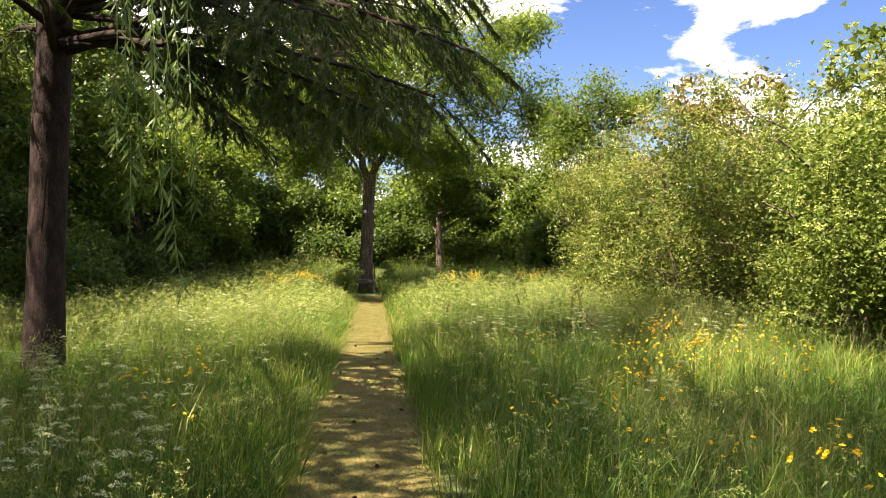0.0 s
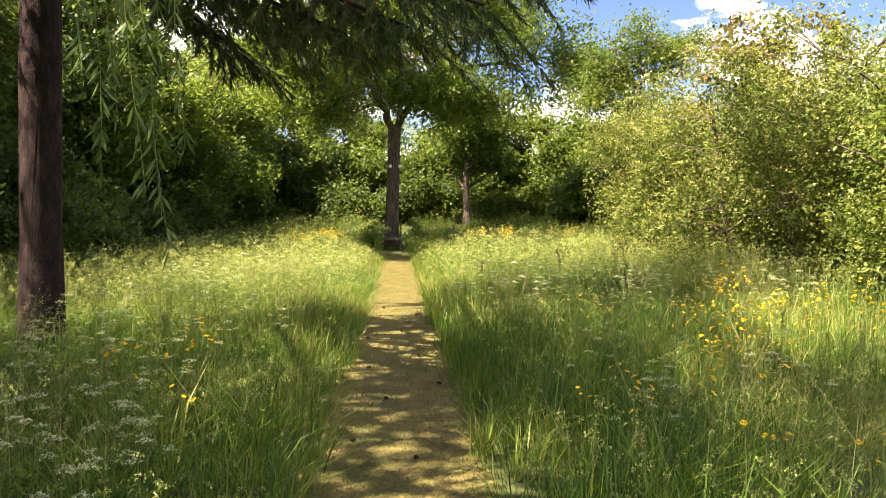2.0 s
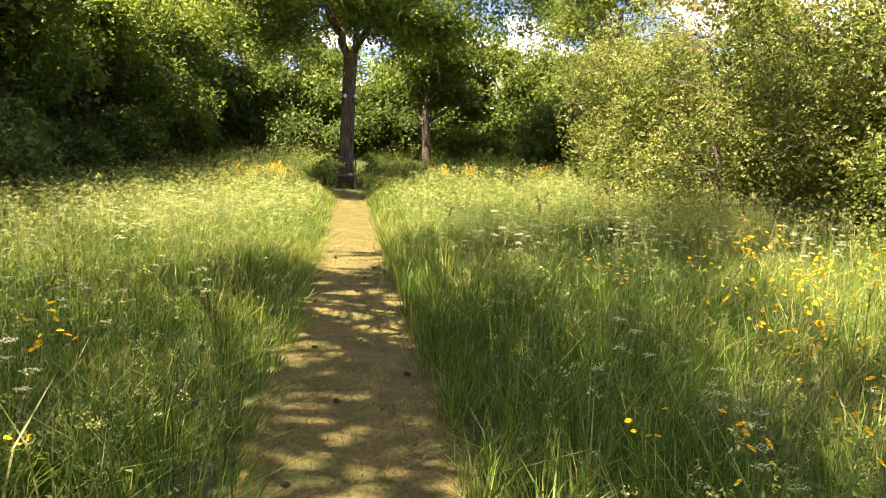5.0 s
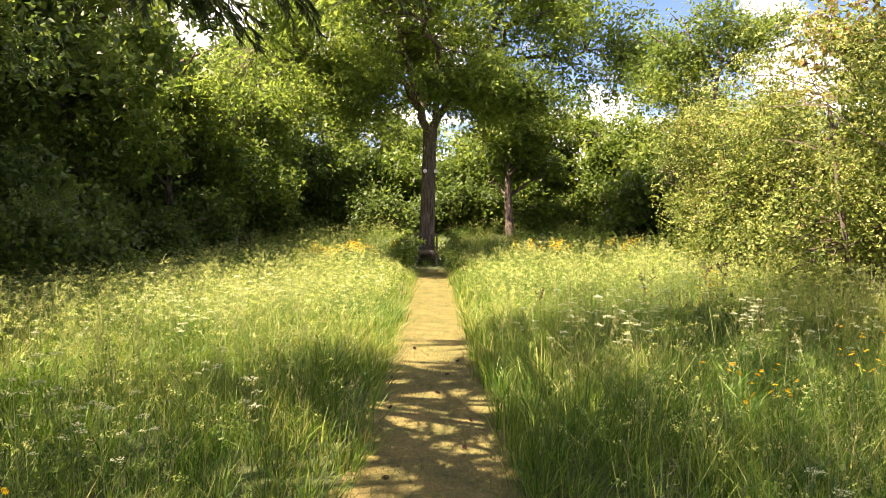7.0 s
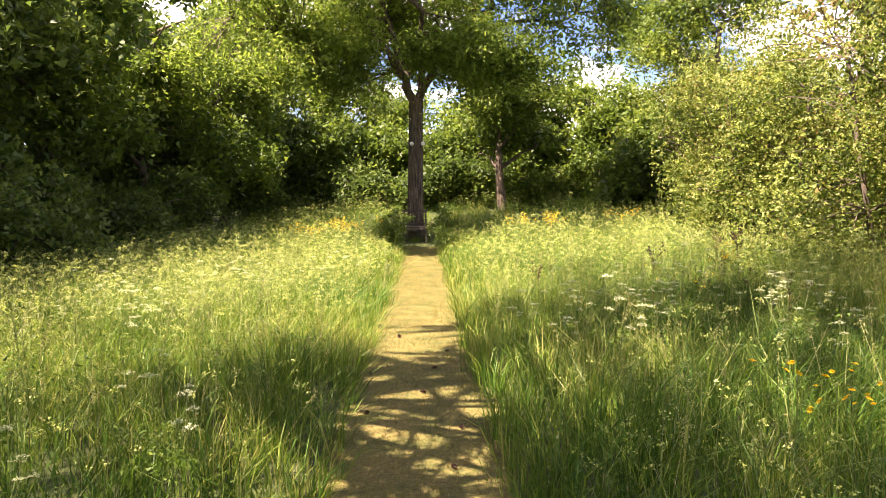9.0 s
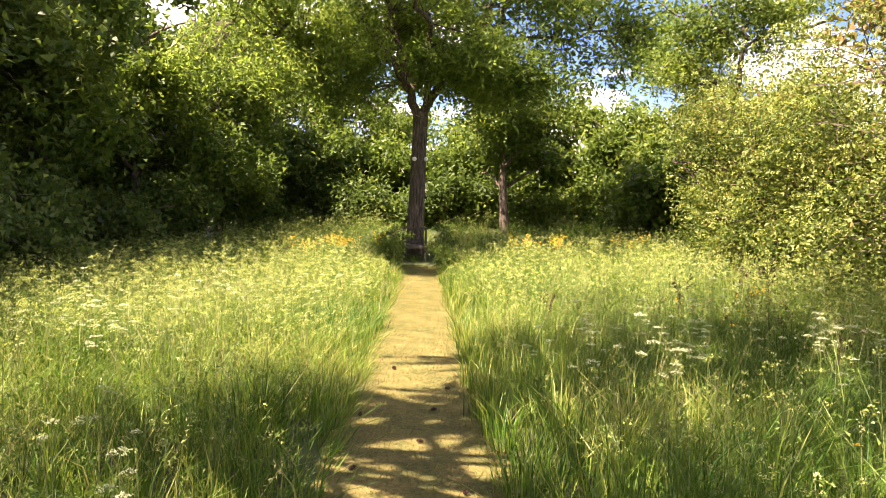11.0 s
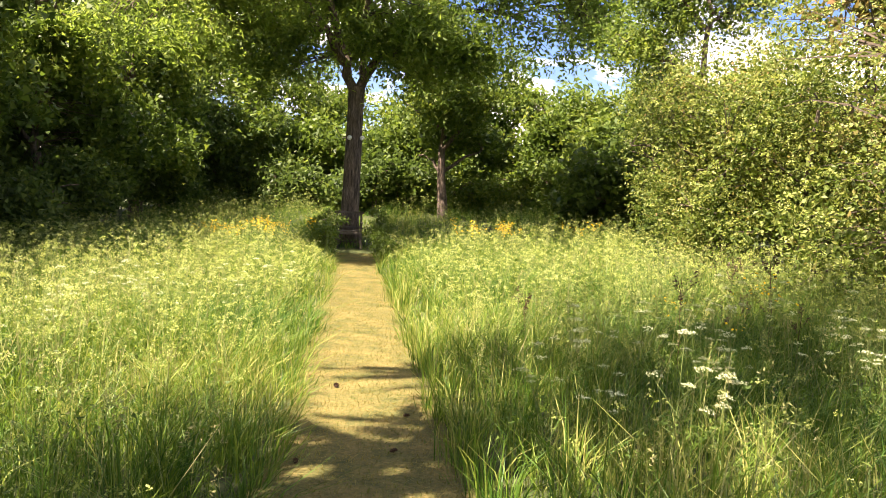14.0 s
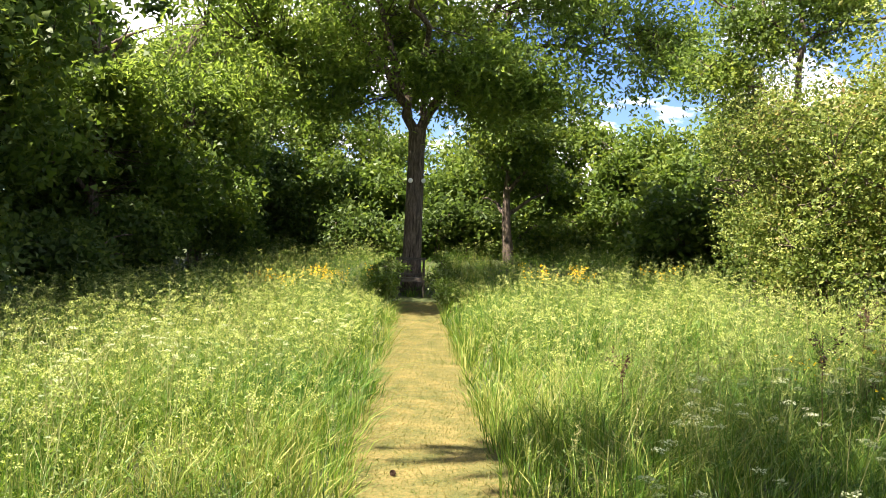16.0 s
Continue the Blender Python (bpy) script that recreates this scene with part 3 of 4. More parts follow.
# between y 25 and 36 the lighter hedge leaf stands in for sunlit foliage
for x, y, h, r in WOOD:
    leafy_tree("woodland_tree", x, y, h, r, 0.2, M_HEDGE if 36 > y > 25 else M_WOODS, "dense dark green broadleaf tree at the wood's edge, some added unseen for shade", "trees of the wood edge", clumps=224, per=150 if y < 19 else 90, leaf=0.115 if y < 19 else 0.175, aspect=0.65, trunk=0.17)
for x, y, h, r in TALL:
    leafy_tree("tall_woodland_tree", x, y, h, r, 0.5, M_WOODS, "tall dark green tree deep in the wood", "tall trees of the wood", clumps=224, per=70, leaf=0.28, aspect=0.65, trunk=0.24, spread=0.4)
for k in range(11):
    y = 8.5 + 2.9 * k
    x = -7.7 + 0.055 * max(0, y - 22) + 0.35 * math.sin(k * 2.3)
    leafy_tree("woodland_shrub", x, y, 2.6 + 0.7 * math.sin(k * 1.7), 1.35, -0.1, M_WOODS, "low dark shrub under the trees of the wood", "shrubs under the wood", clumps=84, per=150 if y < 19 else 90, leaf=0.1 if y < 19 else 0.14, aspect=0.65, stems=2, trunk=0.04, category="shrub", box=0.6)
for k in range(9):
    leafy_tree("woodland_shrub", -10.4 + 0.4 * math.sin(k * 1.9), 7.5 + 3.4 * k, 3.4, 1.7, -0.2, M_WOODS, "low dark shrub under the trees of the wood", "shrubs under the wood", clumps=66, per=34, leaf=0.26, stems=2, trunk=0.04, category="shrub", box=0.55, each=11)

# hedge at the back
for k, (x, y, h, r) in enumerate([(-5.0, 40.6, 5.2, 2.0), (-2.4, 41.5, 4.0, 1.9), (0.2, 41.2, 3.7, 1.9), (2.6, 41.8, 4.7, 1.9), (5.2, 41.0, 5.5, 2.1), (7.6, 40.0, 5.7, 2.2), (9.8, 38.0, 5.9, 2.2), (11.6, 35.2, 5.6, 2.3), (8.7, 34.6, 4.0, 1.8), (7.3, 31.4, 3.0, 1.6), (9.6, 30.5, 4.8, 2.0)]):
    leafy_tree("hedge_shrub", x, y, h, r, -0.3, M_HEDGE, "tall dense green hedge shrub at the meadow's back", "shrubs of the back hedge", clumps=240, per=46, leaf=0.195, aspect=0.65, stems=3, trunk=0.06, category="shrub", box=0.55, each=10)
# brambles left of x = 3 take the darker leaf, for the walnut's shade
for k in range(15):
    x = -5.2 + 1.15 * k
    y = 39.2 - 0.5 * max(0, x - 5.5) + 0.5 * math.sin(k * 2.1)
    leafy_tree("bramble_bush", x, y, 1.7 + 0.5 * math.sin(k * 1.3), 1.1, -0.3, M_WOODS if x < 3 else M_HEDGE, "low green bramble bush at the foot of the hedge", "brambles along the hedge", clumps=80, per=42, leaf=0.17, aspect=0.65, stems=2, trunk=0.025, category="shrub", box=0.6, each=10)

for k in range(9):
    leafy_tree("hedge_shrub", -7.0 + 2.6 * k, 45.0 - 0.02 * k * k, 3.3, 2.0, -0.4, M_HEDGE, "tall dense green hedge shrub at the meadow's back", "shrubs of the back hedge", clumps=110, per=40, leaf=0.28, aspect=0.65, stems=2, trunk=0.06, category="shrub", box=0.5, each=10)

# flowering shrubs along the right edge
SHRUBS = [(6.7, 10.2, 4.0, 1.7, M_FRESH), (7.1, 13.4, 4.9, 2.1, M_SHRUB), (6.7, 16.6, 4.9, 1.9, M_SHRUB), (6.9, 19.8, 4.6, 1.9, M_SHRUB), (6.9, 23.2, 4.5, 1.9, M_SHRUB), (6.4, 21.6, 4.6, 1.5, M_SHRUB), (8.0, 26.6, 4.2, 1.8, M_HEDGE), (9.4, 15.0, 6.0, 2.4, M_SHRUB), (9.3, 20.6, 6.2, 2.4, M_RUST), (9.3, 11.0, 5.8, 2.3, M_SHRUB), (8.8, 6.8, 5.0, 2.2, M_FRESH), (7.5, 11.7, 3.4, 1.4, M_SHRUB), (10.8, 12.8, 4.6, 2.2, M_HEDGE)]
for x, y, h, r, m in SHRUBS:
    e, cl = leafy_tree("flowering_shrub", x, y, h, r, -0.1, m, "tall green shrub dotted with flat cream flower heads", "flowering shrubs", clumps=330 if x < 8.5 else 200, per=78 if x < 8.5 else 60, leaf=0.07 if x < 8.5 else 0.15, aspect=0.62, simple=x > 8.5, sub=0.44, each=13, stems=4, trunk=0.05, category="shrub", spread=0.21, bark=M_TWIG, box=0.6)
    flower_clumps(e, cl[::2], 6, 0.072)

for k in range(9):
    leafy_tree("hedge_shrub", 12.4 + 0.3 * math.sin(k * 2.2), 7.5 + 2.7 * k, 4.4, 2.0, -0.4, M_HEDGE, "tall dense green hedge shrub behind the flowering shrubs", "shrubs behind the flowering shrubs", clumps=110, per=40, leaf=0.28, aspect=0.65, stems=2, trunk=0.06, category="shrub", box=0.5, each=10)

# thin tree with bare dark limbs above the shrubs
def thorn_tree():
    e = root("thorn_tree", 6.25, 22.3, "thin thorn tree with dark crooked limbs over shrubs", "tree")
    nodes_at = []
    for k, l in enumerate([
            [(0, 0, -0.1), (0.05, 0, 2.0), (-0.05, 0, 3.6), (0.0, 0, 4.7)],
            [(0, 0, 4.6), (-0.25, 0, 5.2), (-0.55, 0.1, 5.7), (-0.6, 0.1, 6.3), (-1.0, 0.2, 6.8)],
            [(0, 0, 4.65), (0.25, 0.1, 5.1), (0.8, 0.1, 5.5), (1.0, 0.2, 6.1), (1.7, 0.2, 6.5)],
            [(0.7, 0.1, 5.45), (1.4, 0.1, 5.6), (2.2, 0.2, 5.9), (2.7, 0.2, 6.4)],
            [(-0.5, 0.1, 5.6), (-1.1, 0.1, 5.8), (-1.5, 0.2, 6.2)],
            [(0.0, 0.0, 3.7), (-0.6, 0.1, 4.1), (-1.0, 0.2, 4.2), (-1.6, 0.4, 4.6)],
            [(0.05, 0, 5.2), (0.1, 0.1, 6.0), (0.4, 0.1, 6.8), (0.3, 0.1, 7.5)]]):
        l = np.array(l, float)
        l[:, 2] = np.where(l[:, 2] > 4.7, 4.7 + (l[:, 2] - 4.7) * 0.65, l[:, 2])
        t = np.linspace(0, len(l) - 1, 10)
        q = np.stack([np.interp(t, np.arange(len(l)), l[:, m]) for m in range(3)], 1) + rng.standard_normal((10, 3)) * 0.03
        g = Geo()
        tube(g, q, np.linspace(0.07 if k == 0 else 0.042, 0.05 if k == 0 else 0.01, 10), 7, lumps=0.06)
        part("trunk" if k == 0 else "limb", g, M_BARK, e, smooth=True)
        nodes_at += list(q[3:])
    cl = np.concatenate([billows(112, (0.5, 0.2, 5.5), (1.9, 1.3, 1.0), 1.0, -1, 0.3, 8), billows(24, (-0.7, 0.2, 5.0), (0.8, 0.8, 0.6), 1.0, -1, 0.4, 8), billows(16, (-1.2, 0.3, 4.5), (0.6, 0.7, 0.4), 1.0, -1, 0.4, 8)])
    lv, tw = Geo(), Geo()
    crown(lv, tw, cl, 80, 0.22, 0.08, 0.6, nodes_at)
    part("crown", lv, M_HEDGE, e, "thin small green leaves")
    tagged(part("twig_mass", tw, M_TWIG, e), kind="stuff")


thorn_tree()
leafy_tree("dark_conifer", 7.5, 27.0, 5.4, 1.7, 3.4, M_NEEDLE, "dark spreading conifer behind the flowering shrubs", clumps=50, per=60, leaf=0.13, trunk=0.06, aspect=0.25)

# thin airy trees behind the hedge
for x, y, h, r in [(-4.4, 43.5, 8.0, 2.4), (-1.6, 45.0, 7.4, 2.3), (-7.0, 45.0, 10.0, 2.8)]:
    leafy_tree("airy_tree", x, y, h, r, 1.5, M_HEDGE, "thin airy green tree behind the hedge", "trees behind the hedge", clumps=154, per=64, leaf=0.16, aspect=0.6, each=11, trunk=0.12)

# an unseen tree added to shade the start of the walk, and others behind it
leafy_tree("unseen_shade_tree", -5.6, 0.6, 14.5, 4.3, 6.4, M_WOODS, "broad leafy tree, unseen, added to shade the start of the path", clumps=135, per=52, leaf=0.22, aspect=0.65, lean=(3.2, 4.6), trunk=0.24, box=1.0, each=10)
# also added out of view; those at the left are placed to cast shade
for x, y, h, r in [(2.5, -9.0, 10.0, 3.6), (9.0, -3.0, 7.0, 2.6), (-7.9, 1.6, 10.5, 3.3), (-8.6, 4.6, 9.0, 2.6), (-6.4, 2.6, 9.6, 2.6)]:
    leafy_tree("woodland_tree", x, y, h, r, 1.0, M_WOODS, "dense dark green broadleaf tree at the wood's edge, some added unseen for shade", "trees of the wood edge", clumps=140, per=50, leaf=0.3, spread=0.45)


# ---- meadow ----
def outside_path(x, y, margin=0.0):
    side = np.where(x < 0, path_edge(y, 1), path_edge(y, 2)) + margin
    return (np.abs(x) > side) | (y > PATH_END + 0.4)


def near_things(x, y):
    seat = (np.abs(x + 0.16) < 0.42) & (y > 27.5) & (y < 28.2) | (np.hypot(x + 0.16, y - 29.55) < 0.4)
    return seat | (np.hypot(x + 3.88, y - 9.9) < 0.3)


def patchy(x, y, s, k):
    return 0.5 + 0.25 * (np.sin(x * s + k) + np.sin(y * s * 1.13 + 2 * k + np.sin(x * s * 0.7)) * 0.9 + np.sin((x + y) * s * 0.61 - k) * 0.6) / 1.25


def field(n, x0, x1, y0, y1):
    x, y = rng.uniform(x0, x1, n), rng.uniform(y0, y1, n)
    k = outside_path(x, y) & ~near_things(x, y)
    return x[k], y[k]


def tufts(n, box, each=13):
    """Blade feet gathered in tufts: x, y, the way each leans, a height factor for each tuft."""
    x, y = field(n // each, *box)
    k = np.repeat(np.arange(len(x)), each)
    a = rng.uniform(0, 6.283, len(k))
    r = np.abs(rng.normal(0, 0.05, len(k)))
    f = rng.uniform(0.55, 1.25, len(x))[k] * rng.uniform(0.65, 1.1, len(k))
    return x[k] + r * np.cos(a), y[k] + r * np.sin(a), a, f


def blades(geo, x, y, height, width, lean=0.35, z0=None, way=None):
    n = len(x)
    z = land(x, y) if z0 is None else z0
    a = rng.uniform(0, 6.283, n)
    b = rng.uniform(0, 6.283, n) if way is None else way + rng.normal(0, 0.5, n)
    s = np.stack([np.cos(a), np.sin(a), 0 * a], 1) * width[:, None] * 0.5
    l = np.stack([np.cos(b) + 0.25, np.sin(b) - 0.1, 0 * b], 1) * (height * lean * rng.uniform(0.1, 1.0, n) ** 1.5 * 2)[:, None]
    o = np.stack([x, y, z - 0.01], 1)
    up = np.stack([0 * z, 0 * z, height], 1)
    v = np.stack([o - s, o + s, o + up * 0.55 + l * 0.3 - s * 0.8, o + up * 0.55 + l * 0.3 + s * 0.8, o + up * (1 - 0.12 * lean) + l], 1)
    i = np.arange(n)[:, None] * 5
    geo.add(v.reshape(-1, 3), np.concatenate([i + [0, 1, 3], i + [0, 3, 2], i + [2, 3, 4]]))


def seed_stalks():
    """Thin arching grass stalks with pale, loose seed heads, standing over the blades."""
    g = Geo()
    n = 2400
    x, y = field(n, -6.0, 6.0, 2.0, 22.0)
    n = len(x)
    h = rng.uniform(0.5, 0.95, n) * np.clip((np.abs(x) - 0.2) / 0.7, 0.7, 1)
    a = rng.normal(0.3, 1.1, n)
    arc = rng.uniform(0.1, 0.45, n) * h
    o = np.stack([x, y, land(x, y)], 1)
    way = np.stack([np.cos(a), np.sin(a), 0 * a], 1)
    up = np.array([0, 0, 1.0])
    mid = o + up * (h * 0.62)[:, None] + way * (arc * 0.28)[:, None]
    tip = o + up * h[:, None] + way * arc[:, None]
    stalk(g, o, mid, 0.0034)
    stalk(g, mid, tip, 0.0026)
    t = rng.uniform(-0.05, 0.42, (n, 16))[..., None]
    at = tip[:, None] + (mid - tip)[:, None] * t + rng.standard_normal((n, 16, 3)) * 0.011
    leaves(g, at.reshape(-1, 3), 0.02, 0.28, 0.1, 0.5)
    tagged(part("seeding_grass", g, M_SEED), "pale seed heads of tall grasses over the meadow", "grass", kind="stuff")


def meadow():
    g = Geo()
    for n, box in ((90000, (-4.5, 4.5, 1.2, 16)), (42000, (-6.5, 6.0, 14, 28)), (18000, (-8.5, -4.5, 4, 16)), (14000, (4.5, 6.5, 4, 16)), (18000, (-7.5, 9.5, 28, 40)), (9000, (-6, 6, -2, 1.2))):
        x, y, a, f = tufts(n, box)
        h = (0.30 + 0.42 * patchy(x, y, 1.1, 0.7)) * f
        h *= np.clip((np.abs(x) - 0.2) / 0.7, 0.65, 1)
        w = rng.uniform(0.004, 0.0105, len(x)) * np.where(y > 16, 1.6, 1.0)
        blades(g, x, y, h, w, 0.62, way=a)
    side = rng.choice([-1.0, 1.0], 6500)
    y = 1.5 + 25.5 * rng.random(6500)
    x = side * (np.where(side < 0, path_edge(y, 1), path_edge(y, 2)) + rng.normal(0.04, 0.06, 6500))
    blades(g, x, y, rng.uniform(0.05, 0.26, 6500) * rng.uniform(0.4, 1, 6500), rng.uniform(0.003, 0.006, 6500), 0.7, way=np.where(side > 0, math.pi, 0.0))
    seed_stalks()
    tagged(part("meadow_grass", g, M_GRASS), "tall uncut meadow grass, green with seeding stalks", "grass", kind="stuff")
    # ferny leaves and stalks of the umbellifers, then their flower heads
    g, fl, fn = Geo(), Geo(), Geo()
    for n, box in ((2300, (-8, 6.5, 2.5, 16)), (3500, (-7.5, 6.2, 13, 28)), (900, (-7.0, 9.0, 28, 39))):
        x, y = field(n, *box)
        dens = patchy(x, y, 0.8, 1.9) + 0.35 * (y > 13) + 0.25 * (x < -1.6)
        k = (rng.uniform(0.1, 1.1, len(x)) < dens) & (np.abs(x) > 0.75)
        x, y = x[k], y[k]
        m = len(x)
        h = rng.uniform(0.5, 0.95, m) * np.clip(0.55 + (np.abs(x) - 0.7) * 0.35, 0.6, 1.0)
        z = land(x, y)
        o = np.stack([x, y, z], 1)
        tip = o + np.stack([rng.standard_normal(m) * 0.07, rng.standard_normal(m) * 0.07, h], 1)
        for a, b, w in ((o, tip, 0.006),):
            stalk(g, a, b, w)
        heads = [tip]
        for q in range(4):
            f = rng.uniform(0.4, 0.8, m)[:, None]
            a = o + (tip - o) * f
            b = a + np.stack([rng.standard_normal(m) * 0.12, rng.standard_normal(m) * 0.12, h * rng.uniform(0.18, 0.42, m)], 1)
            stalk(g, a, b, 0.004)
            heads.append(b)
        hp = np.concatenate(heads)
        far = np.concatenate([y] * 5) > 17
        umbel_heads(fl, hp[~far], rng.uniform(0.016, 0.042, (~far).sum()), 17, grain=0.16)
        umbel_heads(fl, hp[far], rng.uniform(0.02, 0.044, far.sum()), 13)
        for near in (True, False):
            q = (y < 19) == near
            e = 44 if near else 24
            hq = np.repeat(h[q], e)
            c = np.repeat(o[q], e, 0) + rng.standard_normal((q.sum() * e, 3)) * [0.14, 0.14, 0.0]
            c[:, 2] += hq * rng.uniform(0.1, 0.95, len(hq)) ** 0.8
            leaves(fn, c, 0.03 if near else 0.05, 0.38, 0.6, 0.1)
    tagged(part("umbellifer_stalks", g, M_STALK), "pale green branching stalks of flowering umbellifers", "wildflowers", kind="stuff")
    tagged(part("umbellifer_leaves", fn, M_FERN), "ferny green leaves low in the meadow", "wildflowers", kind="stuff")
    tagged(part("umbellifer_flowers", fl, M_CREAM), "flat cream-white umbel flower heads over the meadow", "wildflowers", kind="stuff")


def stalk(geo, a, b, w):
    """Thin flat stalks from a to b."""
    n = len(a)
    p = rng.uniform(0, 6.28, n)
    o = np.stack([np.cos(p), np.sin(p), 0 * p], 1) * w * 0.5
    v = np.stack([a - o, a + o, b + o * 0.5, b - o * 0.5], 1)
    geo.add(v.reshape(-1, 3), np.arange(n * 4).reshape(-1, 4))


def mown_path():
    g = Geo()
    n = 60000
    x, y = rng.uniform(-0.6, 0.6, n), 1.5 + 26 * rng.random(n) ** 1.25
    k = ~outside_path(x, y, 0.04)
    x, y = x[k], y[k]
    blades(g, x, y, rng.uniform(0.018, 0.052, len(x)) * rng.uniform(0.5, 1, len(x)), rng.uniform(0.003, 0.0065, len(x)), 1.25, land(x, y) + 0.01)
    tagged(part("cut_grass", g, M_STUBBLE), "short straw-coloured mown grass and dry clippings", "grass", kind="stuff")


meadow()
mown_path()


# ---- single wildflowers along the path ----
def cow_parsley_plant(height, heads):
    e = new("cow_parsley")
    g = Geo()
    tip = np.array([rng.normal(0, 0.06), rng.normal(0, 0.06), height])
    tube(g, bend((0, 0, -0.02), tip, 7, 0, 0.06), np.linspace(0.0045, 0.002, 7), 5)
    ends = [tip]
    for k in range(heads - 1):
        f = rng.uniform(0.4, 0.8)
        a = tip * f
        b = a + np.array([rng.normal(0, 0.11), rng.normal(0, 0.11), height * rng.uniform(0.15, 0.36)])
        tube(g, bend(a, b, 5, 0, 0.1), np.linspace(0.003, 0.0014, 5), 4)
        ends.append(b)
    for b in ends:
        for q in range(7):
            c = b + np.array([rng.normal(0, 0.018), rng.normal(0, 0.018), 0.03])
            tube(g, np.array([b, c]), [0.0008, 0.0006], 3)
    part("stalk", g, M_STALK, e, smooth=True)
    for b in ends:
        g = Geo()
        R = rng.uniform(0.03, 0.055)
        t = np.arange(11)
        sub = np.stack([np.cos(t * 2.4), np.sin(t * 2.4), 0 * t], 1) * (R * np.sqrt(t / 10))[:, None]
        sub[:, 2] = 0.035 - 0.3 * np.hypot(sub[:, 0], sub[:, 1]) + rng.normal(0, 0.004, 11)
        umbel_heads(g, b + sub, np.full(11, R * 0.26), 8, grain=0.36)
        tagged(part("umbel", g, M_PARSLEY, e), kind="stuff")
    g = Geo()
    for k in range(5):
        a = rng.uniform(0, 6.28)
        o = tip * rng.uniform(0.08, 0.5)
        way = np.array([math.cos(a), math.sin(a), 0.5])
        t = rng.uniform(0.05, 0.24, 26)[:, None]
        at = o + way * t + rng.standard_normal((26, 3)) * 0.02
        leaves(g, at, 0.035, 0.45, 1.2, 0.1)
    tagged(part("leaf_spray", g, M_FERN, e), kind="stuff")
    return e


def yellow_plant(height, heads):
    e = new("yellow_wildflower")
    g = Geo()
    tip = np.array([rng.normal(0, 0.04), rng.normal(0, 0.04), height])
    tube(g, bend((0, 0, -0.02), tip, 7, 0, 0.05), np.linspace(0.004, 0.0022, 7), 5)
    ends = []
    for k in range(heads):
        f = rng.uniform(0.7, 0.95)
        b = tip * f + np.array([rng.normal(0, 0.06), rng.normal(0, 0.06), height * rng.uniform(0.06, 0.2)])
        tube(g, bend(tip * f, b, 4, 0, 0.1), np.linspace(0.002, 0.0012, 4), 3)
        ends.append(b)
    part("stalk", g, M_STALK, e, smooth=True)
    for b in ends:
        g = Geo()
        r = rng.uniform(0.014, 0.021)
        n = 11
        a = np.linspace(0, 6.283, n, endpoint=False) + rng.uniform(0, 1)
        tilt = rng.standard_normal(2) * 0.4
        ray = np.stack([np.cos(a), np.sin(a), np.cos(a) * tilt[0] + np.sin(a) * tilt[1]], 1)
        sd = np.stack([-np.sin(a), np.cos(a), 0 * a], 1) * r * 0.25
        v = np.stack([b + ray * r * 0.2, b + ray * r * 0.7 + sd, b + ray * r + [0, 0, -0.003], b + ray * r * 0.7 - sd], 1)
        q = np.arange(n)[:, None] * 4
        g.add(v.reshape(-1, 3), np.concatenate([q + [0, 1, 2], q + [0, 2, 3]]))
        tube(g, np.array([b + [0, 0, -0.004], b + [0, 0, 0.004]]), [r * 0.4, r * 0.3], 6)
        part("flower", g, M_YELLOW, e)
    g = Geo()
    at = tip * rng.uniform(0.05, 0.7, 16)[:, None] + rng.standard_normal((16, 3)) * [0.05, 0.05, 0.02]
    leaves(g, at, 0.055, 0.3, 0.8, 0.2)
    tagged(part("leaf_spray", g, M_FERN, e), kind="stuff")
    return e


def dock_plant(height):
    e = new("dock_stem")
    g, sd = Geo(), Geo()
    tip = np.array([rng.normal(0, 0.05), rng.normal(0, 0.05), height])
    b = bend((0, 0, -0.02), tip, 8, 0, 0.05)
    tube(g, b, np.linspace(0.004, 0.0018, 8), 5)
    for k in range(7):
        o = tip * rng.uniform(0.62, 0.95)
        q = o + np.array([rng.normal(0, 0.07), rng.normal(0, 0.07), 0.12])
        tube(g, np.array([o, q]), [0.002, 0.001], 3)
        at = o + (q - o) * rng.uniform(0.3, 1, 16)[:, None] + rng.standard_normal((16, 3)) * 0.01
        leaves(sd, at, 0.018, 0.7, 0.2, 0.2)
    part("stalk", g, M_DOCK, e, smooth=True)
    tagged(part("seed_head", sd, M_DOCK, e, "dark brown seed head"), kind="stuff")
    return e


def sow(template, places, label, category, group, lo=0.8, hi=1.15):
    """Copies of the templates at the given places; the templates become the first ones."""
    for k, (x, y) in enumerate(places):
        t = template[k % len(template)]
        m = pose(x, y, float(land(x, y)), 0, 0, rng.uniform(0, 360)) @ Matrix.Scale(rng.uniform(lo, hi), 4)
        if k < len(template):
            t.matrix_basis = m
            tagged(t, label, category, group)
        else:
            copy_thing(template[k % len(template)], m)


def around(*spots):
    """Places strewn round spots of (x, y, spread, number), off the path."""
    out = []
    for x, y, s, n in spots:
        while n:
            p = (x + rng.normal(0, s), y + rng.normal(0, s * 1.3))
            if abs(p[0]) > 0.72:
                out.append(p)
                n -= 1
    return out


